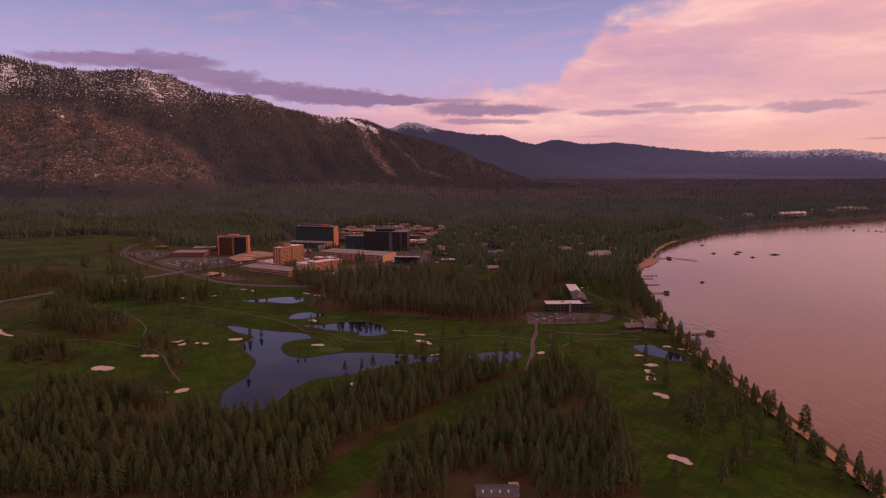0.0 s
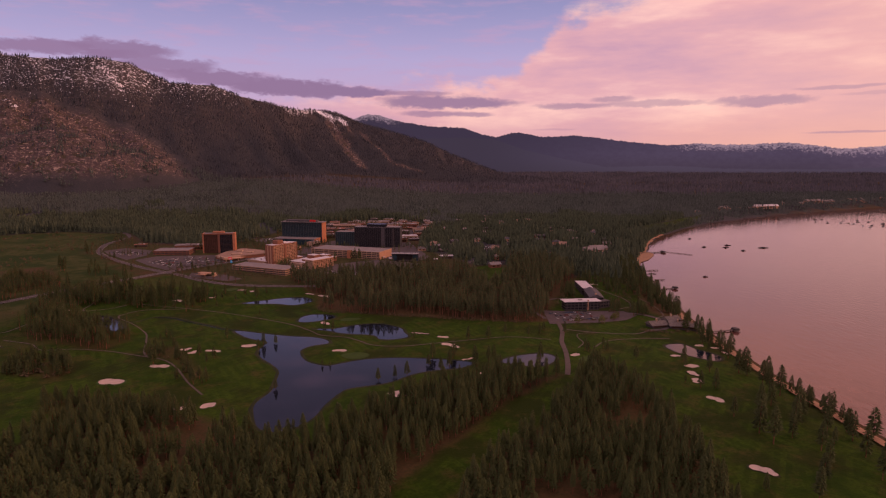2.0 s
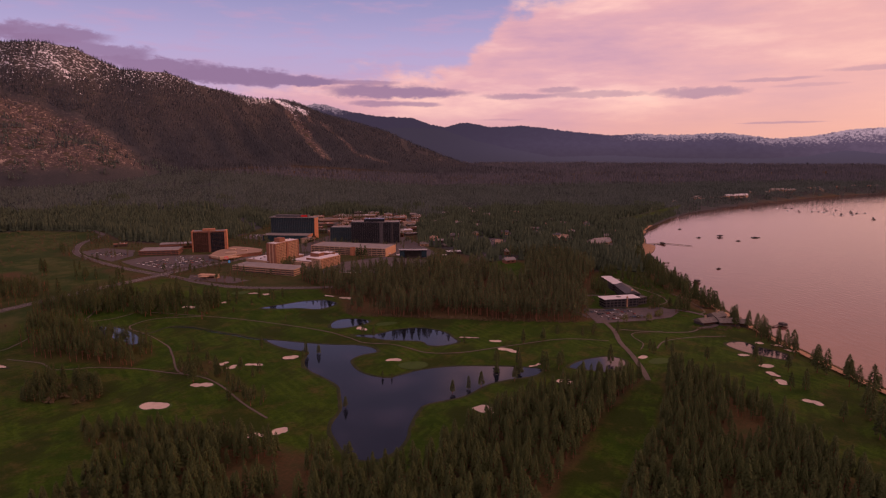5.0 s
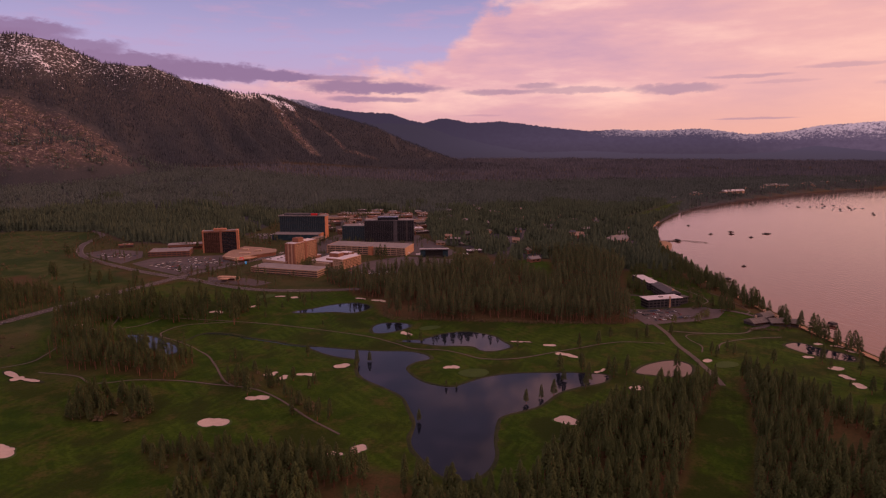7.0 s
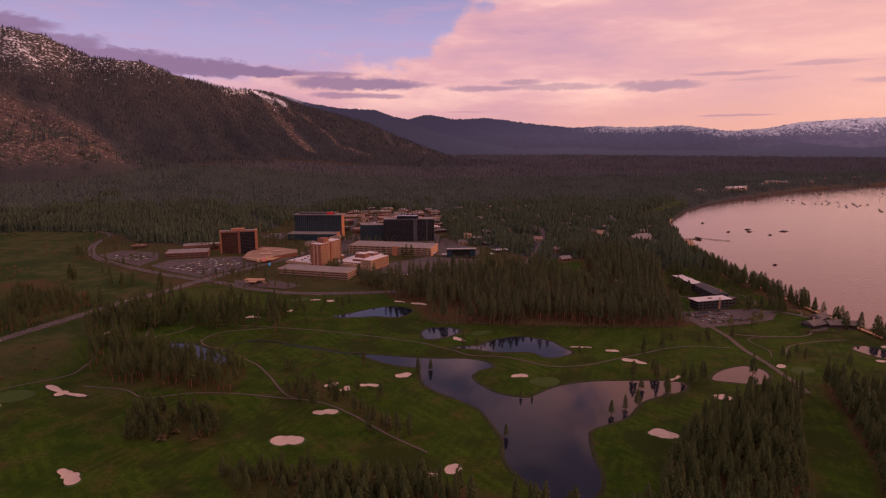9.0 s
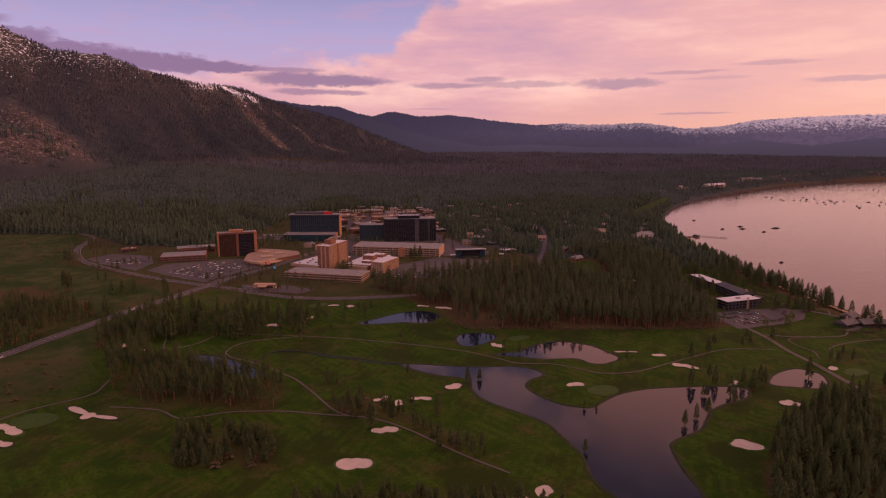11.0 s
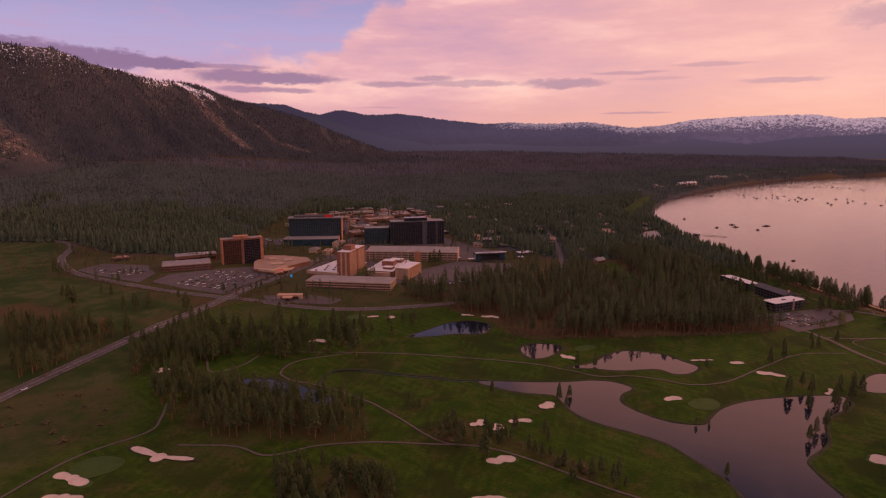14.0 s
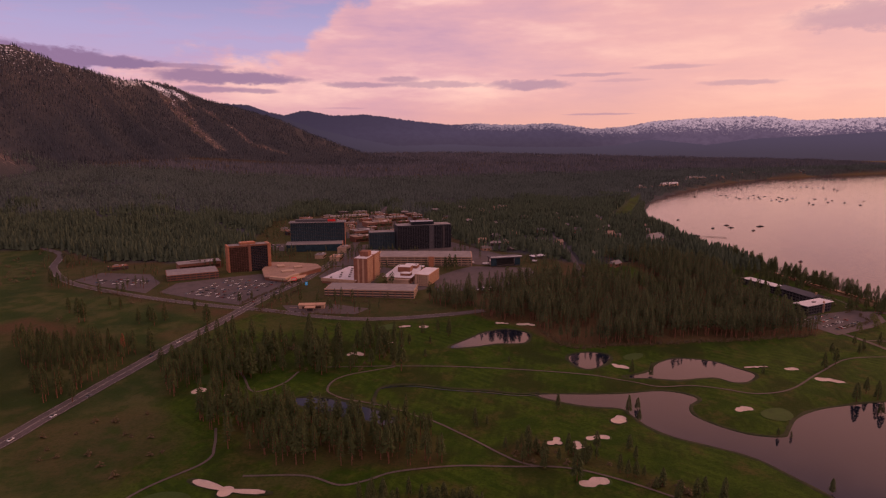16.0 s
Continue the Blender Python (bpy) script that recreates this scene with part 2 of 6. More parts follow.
def ground_mat():
    """Turf, dry meadow, pine duff, scree and snow, chosen by the masks on the mesh."""
    m = bpy.data.materials.new("ground")
    m.use_nodes = True
    nt = m.node_tree
    N, L = nt.nodes.new, nt.links.new
    b = nt.nodes["Principled BSDF"]
    b.inputs["Roughness"].default_value, b.inputs["Specular IOR Level"].default_value = .95, .06
    geo = N("ShaderNodeNewGeometry")
    at = N("ShaderNodeAttribute")
    at.attribute_name = "cover"
    sep = N("ShaderNodeSeparateColor")
    L(at.outputs["Color"], sep.inputs[0])

    def noise(s, d=5, rough=.55):
        n = N("ShaderNodeTexNoise")
        n.inputs["Scale"].default_value, n.inputs["Detail"].default_value, n.inputs["Roughness"].default_value = s, d, rough
        L(geo.outputs["Position"], n.inputs["Vector"])
        return n.outputs["Fac"]

    def rng(v, lo, hi):
        r = N("ShaderNodeMapRange")
        r.interpolation_type = "SMOOTHSTEP"
        L(v, r.inputs[0])
        r.inputs[1].default_value, r.inputs[2].default_value = lo, hi
        return r.outputs[0]

    def mul(a, k):
        n = N("ShaderNodeMath")
        n.operation = "MULTIPLY"
        L(a, n.inputs[0])
        if isinstance(k, float):
            n.inputs[1].default_value = k
        else:
            L(k, n.inputs[1])
        return n.outputs[0]

    def add(a, k):
        n = N("ShaderNodeMath")
        n.operation = "ADD"
        L(a, n.inputs[0])
        if isinstance(k, float):
            n.inputs[1].default_value = k
        else:
            L(k, n.inputs[1])
        return n.outputs[0]

    def mix(f, a, c):
        n = N("ShaderNodeMix")
        n.data_type = "RGBA"
        L(f, n.inputs[0])
        for k, v in ((6, a), (7, c)):
            if isinstance(v, tuple):
                n.inputs[k].default_value = (*v, 1)
            else:
                L(v, n.inputs[k])
        return n.outputs[2]

    big, mid, fine = noise(.012), noise(.06), noise(.45, 4, .65)
    # turf with mowing lines
    turf = mix(rng(mid, .35, .68), TURF_A, TURF_B)
    def mown(turn, period):
        wv = N("ShaderNodeTexWave")
        wv.inputs["Scale"].default_value, wv.inputs["Distortion"].default_value, wv.inputs["Detail Scale"].default_value = .314 / period, 1.6, .2
        mp = N("ShaderNodeMapping")
        mp.inputs["Rotation"].default_value = (0, 0, radians(turn))
        L(geo.outputs["Position"], mp.inputs[0])
        L(mp.outputs[0], wv.inputs["Vector"])
        return rng(wv.outputs["Fac"], .35, .65)

    turf = mix(mul(mul(mown(35, 7.5), rng(noise(.016, 2), .47, .53)), .55), turf, TURF_C)
    turf = mix(mul(mul(mown(-28, 8.5), rng(noise(.021, 2), .53, .47)), .42), turf, TURF_C)
    turf = mix(rng(noise(.016, 6, .6), .47, .60), turf, ROUGH)
    turf = mix(mul(rng(noise(.05, 6, .65), .50, .70), .8), turf, (.060, .051, .014))
    turf = mix(mul(rng(fine, .42, .72), .75), turf, TURF_D)
    meadow = mix(rng(mid, .38, .62), (.030, .044, .010), (.058, .057, .020))
    meadow = mix(rng(big, .45, .6), meadow, (.024, .038, .009))
    meadow = mix(mul(rng(fine, .5, .75), .6), meadow, (.018, .027, .007))
    duff = mix(rng(fine, .35, .7), (.076, .043, .021), (.048, .037, .016))
    duff = mix(rng(mid, .55, .75), duff, (.035, .042, .014))
    at3 = N("ShaderNodeAttribute")
    at3.attribute_name = "under"
    # far understory; distance haze is mixed into its blue-grey
    duff = mix(at3.outputs["Fac"], duff, mix(rng(fine, .35, .7), (.036, .038, .040), (.056, .052, .058)))
    scree = mix(rng(noise(.10, 7, .7), .45, .70), (.064, .045, .044), (.21, .145, .125))
    scree = mix(rng(noise(.035, 6, .65), .50, .62), scree, (.05, .042, .024))
    scree = mix(rng(noise(.05, 8, .75), .56, .64), scree, (.34, .25, .20))
    c = mix(sep.outputs[0], duff, turf)
    c = mix(sep.outputs[1], c, meadow)
    at4 = N("ShaderNodeAttribute")
    at4.attribute_name = "dry"
    c = mix(mul(at4.outputs["Fac"], rng(mid, .25, .6)), c, mix(rng(fine, .35, .65), (.066, .048, .022), (.044, .042, .014)))
    c = mix(sep.outputs[2], c, scree)
    # late snow in the high gullies
    pz = N("ShaderNodeSeparateXYZ")
    L(geo.outputs["Position"], pz.inputs[0])
    at2 = N("ShaderNodeAttribute")
    at2.attribute_name = "snow"
    sn = add(mul(rng(pz.outputs[2], 340.0, 650.0), .20), noise(.085, 8, .72))
    sn = rng(add(sn, mul(at2.outputs["Fac"], .36)), .74, .80)
    c = mix(sn, c, (.78, .76, .80))
    L(c, b.inputs["Base Color"])
    bp = N("ShaderNodeBump")
    bp.inputs["Strength"].default_value, bp.inputs["Distance"].default_value = .7, .6
    L(fine, bp.inputs["Height"])
    L(bp.outputs[0], b.inputs["Normal"])
    return m


TURF_A, TURF_B, TURF_C, TURF_D = (.019, .039, .003), (.034, .058, .005), (.046, .076, .007), (.015, .027, .003)
ROUGH = (.022, .031, .005)
GROUND = ground_mat()
# red base puts part of the sunset's reflection into the water colour
LAKE = water_mat("lake_sky_tint", (.090, .038, .031), 6.0, .34, (1.0, .35))
POND = water_mat("pond_water", (.008, .010, .016), 3.0, .010)
BANK = mat("rough_bank_grass", (.016, .026, .006), .95, .4, 9, color2=(.034, .034, .011))
SAND = mat("bunker_sand", (.42, .31, .26), .95, .12, 5, bump=.05)
BEACH = mat("beach_sand", (.27, .15, .09), .95, .2, 10)
GREEN = mat("putting_green", (.030, .052, .006), .9, .15, 8)
ASPHALT = mat("asphalt", (.074, .056, .056), .9, .2, 14)
PATH = mat("path_concrete", (.085, .064, .053), .9, .18, 6)
PAINT = mat("road_paint", (.30, .26, .22), .8, .1, 2)
BARK = mat("pine_bark", (.15, .066, .038), .95, .35, 1.5)
NEEDLE = mat("pine_needles", (.018, .028, .008), .9, .42, 18, color2=(.047, .056, .018), island=.8, ob=.35, spec=.15)
# belt needles: a lighter copy, with some haze and light in the colour
NEEDLE_MID_HAZE = mat("hazed_belt_needles", (.026, .037, .014), .9, .42, 26, color2=(.062, .068, .028), island=.8, spec=.15)
# paler and bluer with distance: haze put into the needle colours
NEEDLE_FAR_HAZE = mat("pine_forest", (.033, .047, .028), .95, .45, 60, color2=(.068, .083, .051), island=.8, spec=.12)
NEEDLE_HIGH_HAZE = mat("hazed_mountain_conifers", (.030, .035, .044), .95, .38, 90, color2=(.066, .066, .077), island=.8, spec=.1)
NEEDLE_BACK_HAZE = mat("hazed_distant_conifers", (.042, .054, .047), .95, .42, 120, color2=(.084, .096, .085), island=.7, spec=.1)
NEEDLE_LAST_HAZE = mat("hazed_last_conifers", (.062, .060, .070), .95, .35, 160, color2=(.104, .098, .114), island=.6, spec=.1)
LEAF = mat("broadleaf_spring", (.045, .060, .016), .9, .3, 8, color2=(.085, .085, .026), island=.6, ob=.4, spec=.15)
SHRUB = mat("shrub_leaves", (.040, .044, .014), .9, .3, 8, color2=(.075, .055, .028), island=.6, ob=.5, spec=.15)


# ---- meshes ----
def fast_mesh(name, verts, tris, mats, index=None, smooth=False):
    me = bpy.data.meshes.new(name)
    v = np.ascontiguousarray(verts, np.float32)
    f = np.ascontiguousarray(tris, np.int32)
    me.vertices.add(len(v))
    me.vertices.foreach_set("co", v.ravel())
    k = f.shape[1]
    me.loops.add(len(f) * k)
    me.loops.foreach_set("vertex_index", f.ravel())
    me.polygons.add(len(f))
    me.polygons.foreach_set("loop_start", np.arange(len(f), dtype=np.int32) * k)
    me.polygons.foreach_set("loop_total", np.full(len(f), k, np.int32))
    for m in mats:
        me.materials.append(m)
    if index is not None:
        me.polygons.foreach_set("material_index", np.ascontiguousarray(index, np.int32))
    me.polygons.foreach_set("use_smooth", np.full(len(f), smooth, bool))
    me.update(calc_edges=True)
    return me


def part(name, bm, material, parent, label=""):
    me = bpy.data.meshes.new(name)
    bm.normal_update()
    bm.to_mesh(me)
    bm.free()
    me.materials.append(material)
    ob = new(name, me)
    ob.parent = parent
    return tagged(ob, label)


def thing(name, at, label, category, group="", kind="", turn=0.0):
    e = new(name)
    e.empty_display_size = 1
    e.matrix_world = pose(*at, 0, 0, turn)
    return tagged(e, label, category, group, kind)


def box(x0, y0, z0, x1, y1, z1, bm=None, bevel=0.0):
    bm = bm or bmesh.new()
    r = bmesh.ops.create_cube(bm, size=1)
    bmesh.ops.scale(bm, vec=(x1 - x0, y1 - y0, z1 - z0), verts=r["verts"])
    bmesh.ops.translate(bm, vec=((x0 + x1) / 2, (y0 + y1) / 2, (z0 + z1) / 2), verts=r["verts"])
    if bevel:
        es = {e for v in r["verts"] for e in v.link_edges}
        bmesh.ops.bevel(bm, geom=list(es), offset=bevel, segments=1, affect="EDGES")
    return bm


def closed_curve(pts, n=6):
    """A smooth closed outline through control points (Catmull-Rom)."""
    p = np.array(pts, float)
    out = []
    for i in range(len(p)):
        a, b, c, d = p[i - 1], p[i], p[(i + 1) % len(p)], p[(i + 2) % len(p)]
        for t in np.arange(n) / n:
            out.append(.5 * (2 * b + (c - a) * t + (2 * a - 5 * b + 4 * c - d) * t * t + (3 * b - a - 3 * c + d) * t ** 3))
    return np.array(out)


def open_curve(pts, step):
    p = np.array(pts, float)
    q = np.vstack((2 * p[0] - p[1], p, 2 * p[-1] - p[-2]))
    out = []
    for i in range(1, len(q) - 2):
        a, b, c, d = q[i - 1], q[i], q[i + 1], q[i + 2]
        n = max(2, int(np.linalg.norm(c - b) / step))
        for t in np.arange(n) / n:
            out.append(.5 * (2 * b + (c - a) * t + (2 * a - 5 * b + 4 * c - d) * t * t + (3 * b - a - 3 * c + d) * t ** 3))
    return np.array(out + [p[-1]])


def sstep(a, b, v):
    u = np.clip((np.asarray(v, float) - a) / (b - a), 0, 1)
    return u * u * (3 - 2 * u)


def seg_distance(P, A, B):
    """Distance of points P to each nearest segment of A-B, and the side (left positive)."""
    best, side = np.full(len(P), 1e18), np.ones(len(P))
    for a, b in zip(A, B):
        d = b - a
        t = np.clip(((P - a) @ d) / (d @ d), 0, 1)
        r = P - a - t[:, None] * d
        q = (r * r).sum(1)
        m = q < best
        best[m] = q[m]
        side[m] = np.sign(d[0] * r[m, 1] - d[1] * r[m, 0])
    return np.sqrt(best), side


def inside(P, poly):
    x, y = P[:, 0], P[:, 1]
    r = np.zeros(len(P), bool)
    for (x0, y0), (x1, y1) in zip(poly, np.roll(poly, -1, 0)):
        c = (y0 > y) != (y1 > y)
        with np.errstate(divide="ignore", invalid="ignore"):
            r ^= c & (x < (x1 - x0) * (y - y0) / (y1 - y0 + 1e-12) + x0)
    return r


def fold_noise(P, size, seed, octaves=4, rough=.5):
    """Smooth value noise on the plane, -1 to 1, vectorised."""
    out, amp, tot = np.zeros(len(P)), 1.0, 0.0
    for o in range(octaves):
        q = P / size * 2 ** o + seed * 17.3 + o * 5.1
        i = np.floor(q).astype(np.int64)
        f = q - i
        f = f * f * (3 - 2 * f)

        def h(a, b):
            s = np.sin(a * 127.1 + b * 311.7 + seed * 74.7 + o * 13.7) * 43758.5453
            return s - np.floor(s)
        a, b = i[:, 0], i[:, 1]
        v = (h(a, b) * (1 - f[:, 0]) + h(a + 1, b) * f[:, 0]) * (1 - f[:, 1]) + (h(a, b + 1) * (1 - f[:, 0]) + h(a + 1, b + 1) * f[:, 0]) * f[:, 1]
        out += amp * (2 * v - 1)
        tot += amp
        amp *= rough
    return out / tot


# ---- plan of the land ----
SHORE = open_curve([(240, -500), (258, 150), (268, 300), (274, 386), (273, 464), (276, 550), (279, 623), (282, 672), (295, 756), (307, 842), (329, 962),
                    (361, 1090), (398, 1200), (440, 1290), (482, 1370), (530, 1470), (614, 1602), (775, 1792), (1007, 2006), (1160, 2118), (1460, 2292),
                    (1770, 2452), (2111, 2590), (2420, 2672), (2800, 2722), (3300, 2760), (7000, 2900)], 14)
SHORE[:, 0] += fold_noise(SHORE, 45, 21, 3) * 4.5 + fold_noise(SHORE, 180, 22, 2) * 4
_t = np.gradient(SHORE, axis=0)
SHORE_COS = _t[:, 1] / np.hypot(_t[:, 0], _t[:, 1])
POND_LEVEL = {"main": 3.0, "oval": 3.2, "upper": 7.0, "small": 4.4, "grove": 8.6, "east": 3.2, "shore": 3.0}
POND_PLAN = {
    "main": [(-266, 731), (-224, 714), (-199, 705), (-172, 699), (-157, 688), (-153, 674), (-168, 667), (-178, 654), (-176, 636), (-168, 618), (-158, 608), (-145, 602),
             (-134, 607), (-112, 618), (-84, 622), (-52, 618), (-21, 611), (-4, 602), (-15, 588), (-41, 582), (-62, 573), (-86, 552), (-117, 541), (-126, 530),
             (-135, 505), (-140, 483), (-150, 466), (-165, 458), (-179, 466), (-188, 490), (-192, 512), (-185, 540), (-186, 565), (-189, 590), (-202, 612), (-216, 632),
             (-222, 652), (-221, 672), (-221, 684), (-241, 697), (-256, 712)],
    "oval": [(-177, 733), (-151, 734), (-125, 748), (-99, 750), (-76, 732), (-70, 711), (-67, 693), (-84, 684), (-98, 687), (-106, 702), (-138, 710), (-156, 721)],
    "upper": [(-291, 854), (-263, 870), (-237, 883), (-210, 882), (-198, 860), (-217, 838), (-243, 846), (-267, 847)],
    "small": [(-200, 782), (-188, 796), (-166, 793), (-158, 778), (-178, 762), (-198, 760)],
    "grove": [(-457, 787), (-437, 784), (-416, 765), (-393, 732), (-398, 717), (-413, 733), (-434, 752)],
    "east": [(24, 604), (44, 620), (72, 626), (82, 613), (73, 595), (57, 586), (38, 594)],
    "shore": [(210, 645), (230, 650), (238, 630), (250, 607), (240, 592), (224, 605), (212, 623)],
}
PONDS = {k: closed_curve(v) for k, v in POND_PLAN.items()}
# crest of the near mountain: x, y, z
CREST = np.array([(-4200, 3000, 860), (-3000, 3200, 850), (-2416, 3400, 813), (-2176, 3500, 754), (-1950, 3550, 746), (-1786, 3630, 768), (-1630, 3700, 750), (-1436, 3750, 651),
                  (-1228, 3850, 653), (-1100, 3950, 604), (-874, 4250, 559), (-690, 4760, 572), (-590, 4800, 563), (-370, 4720, 471), (67, 4560, 350),
                  (272, 4480, 253), (474, 4400, 171), (665, 4300, 100), (1100, 4200, 60)], float)
FOOT = np.array([(-4200, 1900), (-2400, 2200), (-1700, 2450), (-1200, 2650), (-800, 3050), (-450, 3550), (-100, 3850), (300, 4050), (700, 4100), (1100, 4100)], float)


def shore_dist(P):
    """Metres inland from the water's edge, taken square to the shore line."""
    y = P[:, 1]
    return (np.interp(y, SHORE[:, 1], SHORE[:, 0]) - P[:, 0]) * np.interp(y, SHORE[:, 1], SHORE_COS)


def land(P, rough=True):
    """Height of the ground at points P (n x 2)."""
    P = np.asarray(P, float)
    x, y = P[:, 0], P[:, 1]
    h = 4 + 10 * sstep(720, 1150, y) + 7 * sstep(-330, -620, x) * sstep(300, 800, y)
    plain = np.clip(y - 1500, 0, None) * .055 * sstep(500, -900, x) + np.clip(y - 1600, 0, None) * .012 * sstep(-400, 600, x)
    plain += 45 * sstep(3600, 5000, y) * sstep(0, 900, x)
    h = h + plain
    if rough:
        h = h + fold_noise(P, 160, 3, 3) * (1.1 + 7 * sstep(1500, 2600, y)) * (1 - .7 * sstep(1000, 1080, y) * sstep(1600, 1450, y))
    # mountain
    yc, zc, yb = np.interp(x, CREST[:, 0], CREST[:, 1]), np.interp(x, CREST[:, 0], CREST[:, 2]), np.interp(x, FOOT[:, 0], FOOT[:, 1])
    zb = 4 + 10 + np.clip(yb - 1500, 0, None) * .055 * sstep(500, -900, x) + np.clip(yb - 1600, 0, None) * .012
    u = (y - yb) / (yc - yb)
    rise = np.where(u < 1, np.clip(u, 0, 1) ** 1.25, 1 - .55 * (u - 1))
    mz = zb + (zc - zb) * rise
    if rough:
        warp = fold_noise(P, 260, 9, 3) * 60
        rid = 1 - 2 * np.abs(fold_noise(np.c_[x + .75 * y + warp, y * .3], 360, 5, 4, .5))
        mz = mz + (zc - zb) * .15 * (rid - .38) * np.clip(4 * u * (1.02 - u), 0, 1) + fold_noise(P, 60, 8, 3) * 6 * np.clip(u * 3, 0, 1) * np.clip(8 * np.abs(1 - u) + .25, 0, 1)
    h = np.where(u > 0, np.maximum(h, mz), h)
    # burnt knoll before the mountain
    kx, ky = (x + 1560) / 560, (y - 2790) / 420
    k = np.clip(1 - np.sqrt(kx * kx * np.where(kx > 0, 1.0, .35) + ky * ky), 0, 1)
    h = np.maximum(h, np.where(k > 0, 110 + 235 * k ** .8 + (fold_noise(P, 130, 6, 4) * 22 if rough else 0), -9))
    # ponds and lake
    for name, c in PONDS.items():
        near = (x > c[:, 0].min() - 30) & (x < c[:, 0].max() + 30) & (y > c[:, 1].min() - 30) & (y < c[:, 1].max() + 30)
        if near.any():
            q = P[near]
            d, _ = seg_distance(q, c, np.roll(c, -1, 0))
            d = np.where(inside(q, c), -d, d)
            z = POND_LEVEL[name]
            g = h[near] * sstep(5, 22, d) + (z + .1) * (1 - sstep(5, 22, d))
            h[near] = g - .9 * sstep(2, -4, d)
    d = shore_dist(P)
    return np.where(d < 60, np.minimum(h, np.where(d > 0, .5 + (h - .5) * sstep(8, 45, d), np.maximum(-4, .5 + d * .12))), h)


def land_at(x, y):
    return float(land(np.array([[x, y]]))[0])


# forests as outlines: dense pine
WOODS = {
    "front_west": [(-420, 330), (-86, 330), (-74, 382), (-34, 436), (26, 512), (76, 562), (60, 556), (20, 552), (-25, 536), (-60, 514), (-95, 480), (-125, 440), (-150, 432), (-165, 440), (-185, 446),
                   (-205, 470), (-240, 490), (-268, 500), (-300, 486), (-320, 470)],
    "front_east": [(-56, 330), (118, 330), (128, 400), (136, 470), (133, 520), (122, 565), (105, 575), (84, 534), (46, 478), (4, 420), (-36, 370)],
    "strip": [(-262, 1010), (-236, 970), (-212, 912), (-180, 868), (-178, 820), (-150, 806), (-100, 788), (-40, 776), (50, 752), (98, 748), (118, 790), (128, 850), (170, 930), (215, 1000),
              (190, 1100), (100, 1120), (60, 1080), (-20, 1040), (-120, 1040), (-200, 1020)],
    "grove": [(-500, 768), (-455, 765), (-417, 745), (-380, 722), (-370, 692), (-383, 656), (-422, 675), (-460, 686), (-490, 702), (-502, 740)],
    "road_west": [(-686, 1013), (-649, 978), (-611, 976), (-562, 923), (-549, 909), (-580, 885), (-611, 863), (-631, 842)],
    "grove_west": [(-556, 862), (-510, 814), (-485, 772), (-505, 722), (-520, 760), (-566, 838)],
    "road_east": [(-552, 882), (-506, 945), (-484, 893), (-490, 815), (-485, 751), (-515, 772), (-544, 828)],
    "mid": [(-488, 895), (-455, 925), (-419, 908), (-350, 885), (-345, 832), (-408, 830), (-445, 836), (-480, 845)],
    "low": [(-444, 640), (-414, 636), (-394, 617), (-380, 597), (-384, 575), (-441, 590)],
    "low_east": [(-374, 534), (-345, 530), (-318, 528), (-284, 518), (-262, 496), (-278, 476), (-317, 480), (-351, 500)],
    "fringe": [(-336, 665), (-310, 675), (-255, 578), (-264, 566), (-290, 613), (-335, 640)],
    "lodge_shore": [(248, 800), (288, 780), (312, 880), (322, 960), (350, 1090), (318, 1100), (285, 985), (262, 880)],
    "far_west": [(-860, 1000), (-720, 1030), (-690, 920), (-655, 850), (-660, 700), (-900, 650), (-1100, 850)],
}
WOODS = {k: np.array(v, float) for k, v in WOODS.items()}
MEADOW = np.array([(-1150, 1500), (-900, 1570), (-735, 1540), (-700, 1260), (-545, 1068), (-490, 1018), (-560, 960), (-610, 1000), (-680, 1075), (-780, 1050), (-1000, 1120), (-1200, 1300)], float)
GOLF = np.array([(-680, 330), (-420, 320), (120, 320), (262, 320), (266, 460), (268, 620), (272, 690), (255, 775), (235, 830), (190, 770), (110, 745), (40, 760), (-60, 785), (-150, 810), (-185, 830),
                 (-200, 920), (-215, 945), (-300, 955), (-380, 990), (-450, 1030), (-490, 1000), (-540, 930), (-600, 840), (-660, 740)], float)
DRY = np.array([(-645, 838), (-609, 815), (-580, 816), (-544, 800), (-530, 745), (-550, 712), (-575, 705), (-605, 720), (-630, 750)], float)
GLADE = np.array([(431, 1529), (530, 1640), (804, 1900), (1000, 2070), (975, 2040), (738, 1785), (506, 1537)], float)
WOOD_LAWNS = [GLADE, np.array([(64, 1095), (96, 1104), (116, 1075), (95, 1000), (78, 940), (57, 939), (48, 1000), (30, 1060)], float),
              np.array([(215, 990), (249, 1006), (275, 972), (262, 938), (223, 928)], float)]
LAWN = np.array([(112, 742), (165, 738), (245, 770), (268, 860), (285, 980), (240, 1000), (205, 985), (165, 900), (120, 800)], float)
CITY = np.array([(-735, 1460), (-700, 1240), (-560, 1095), (-470, 1040), (-380, 980), (-300, 950), (-205, 945), (-215, 1015), (-110, 1045), (-30, 1060), (20, 1120), (10, 1200), (-40, 1300), (-60, 1420),
                 (-20, 1560), (20, 1750), (-120, 1860), (-330, 1760), (-400, 1560), (-430, 1430), (-500, 1330), (-600, 1330), (-660, 1400)], float)

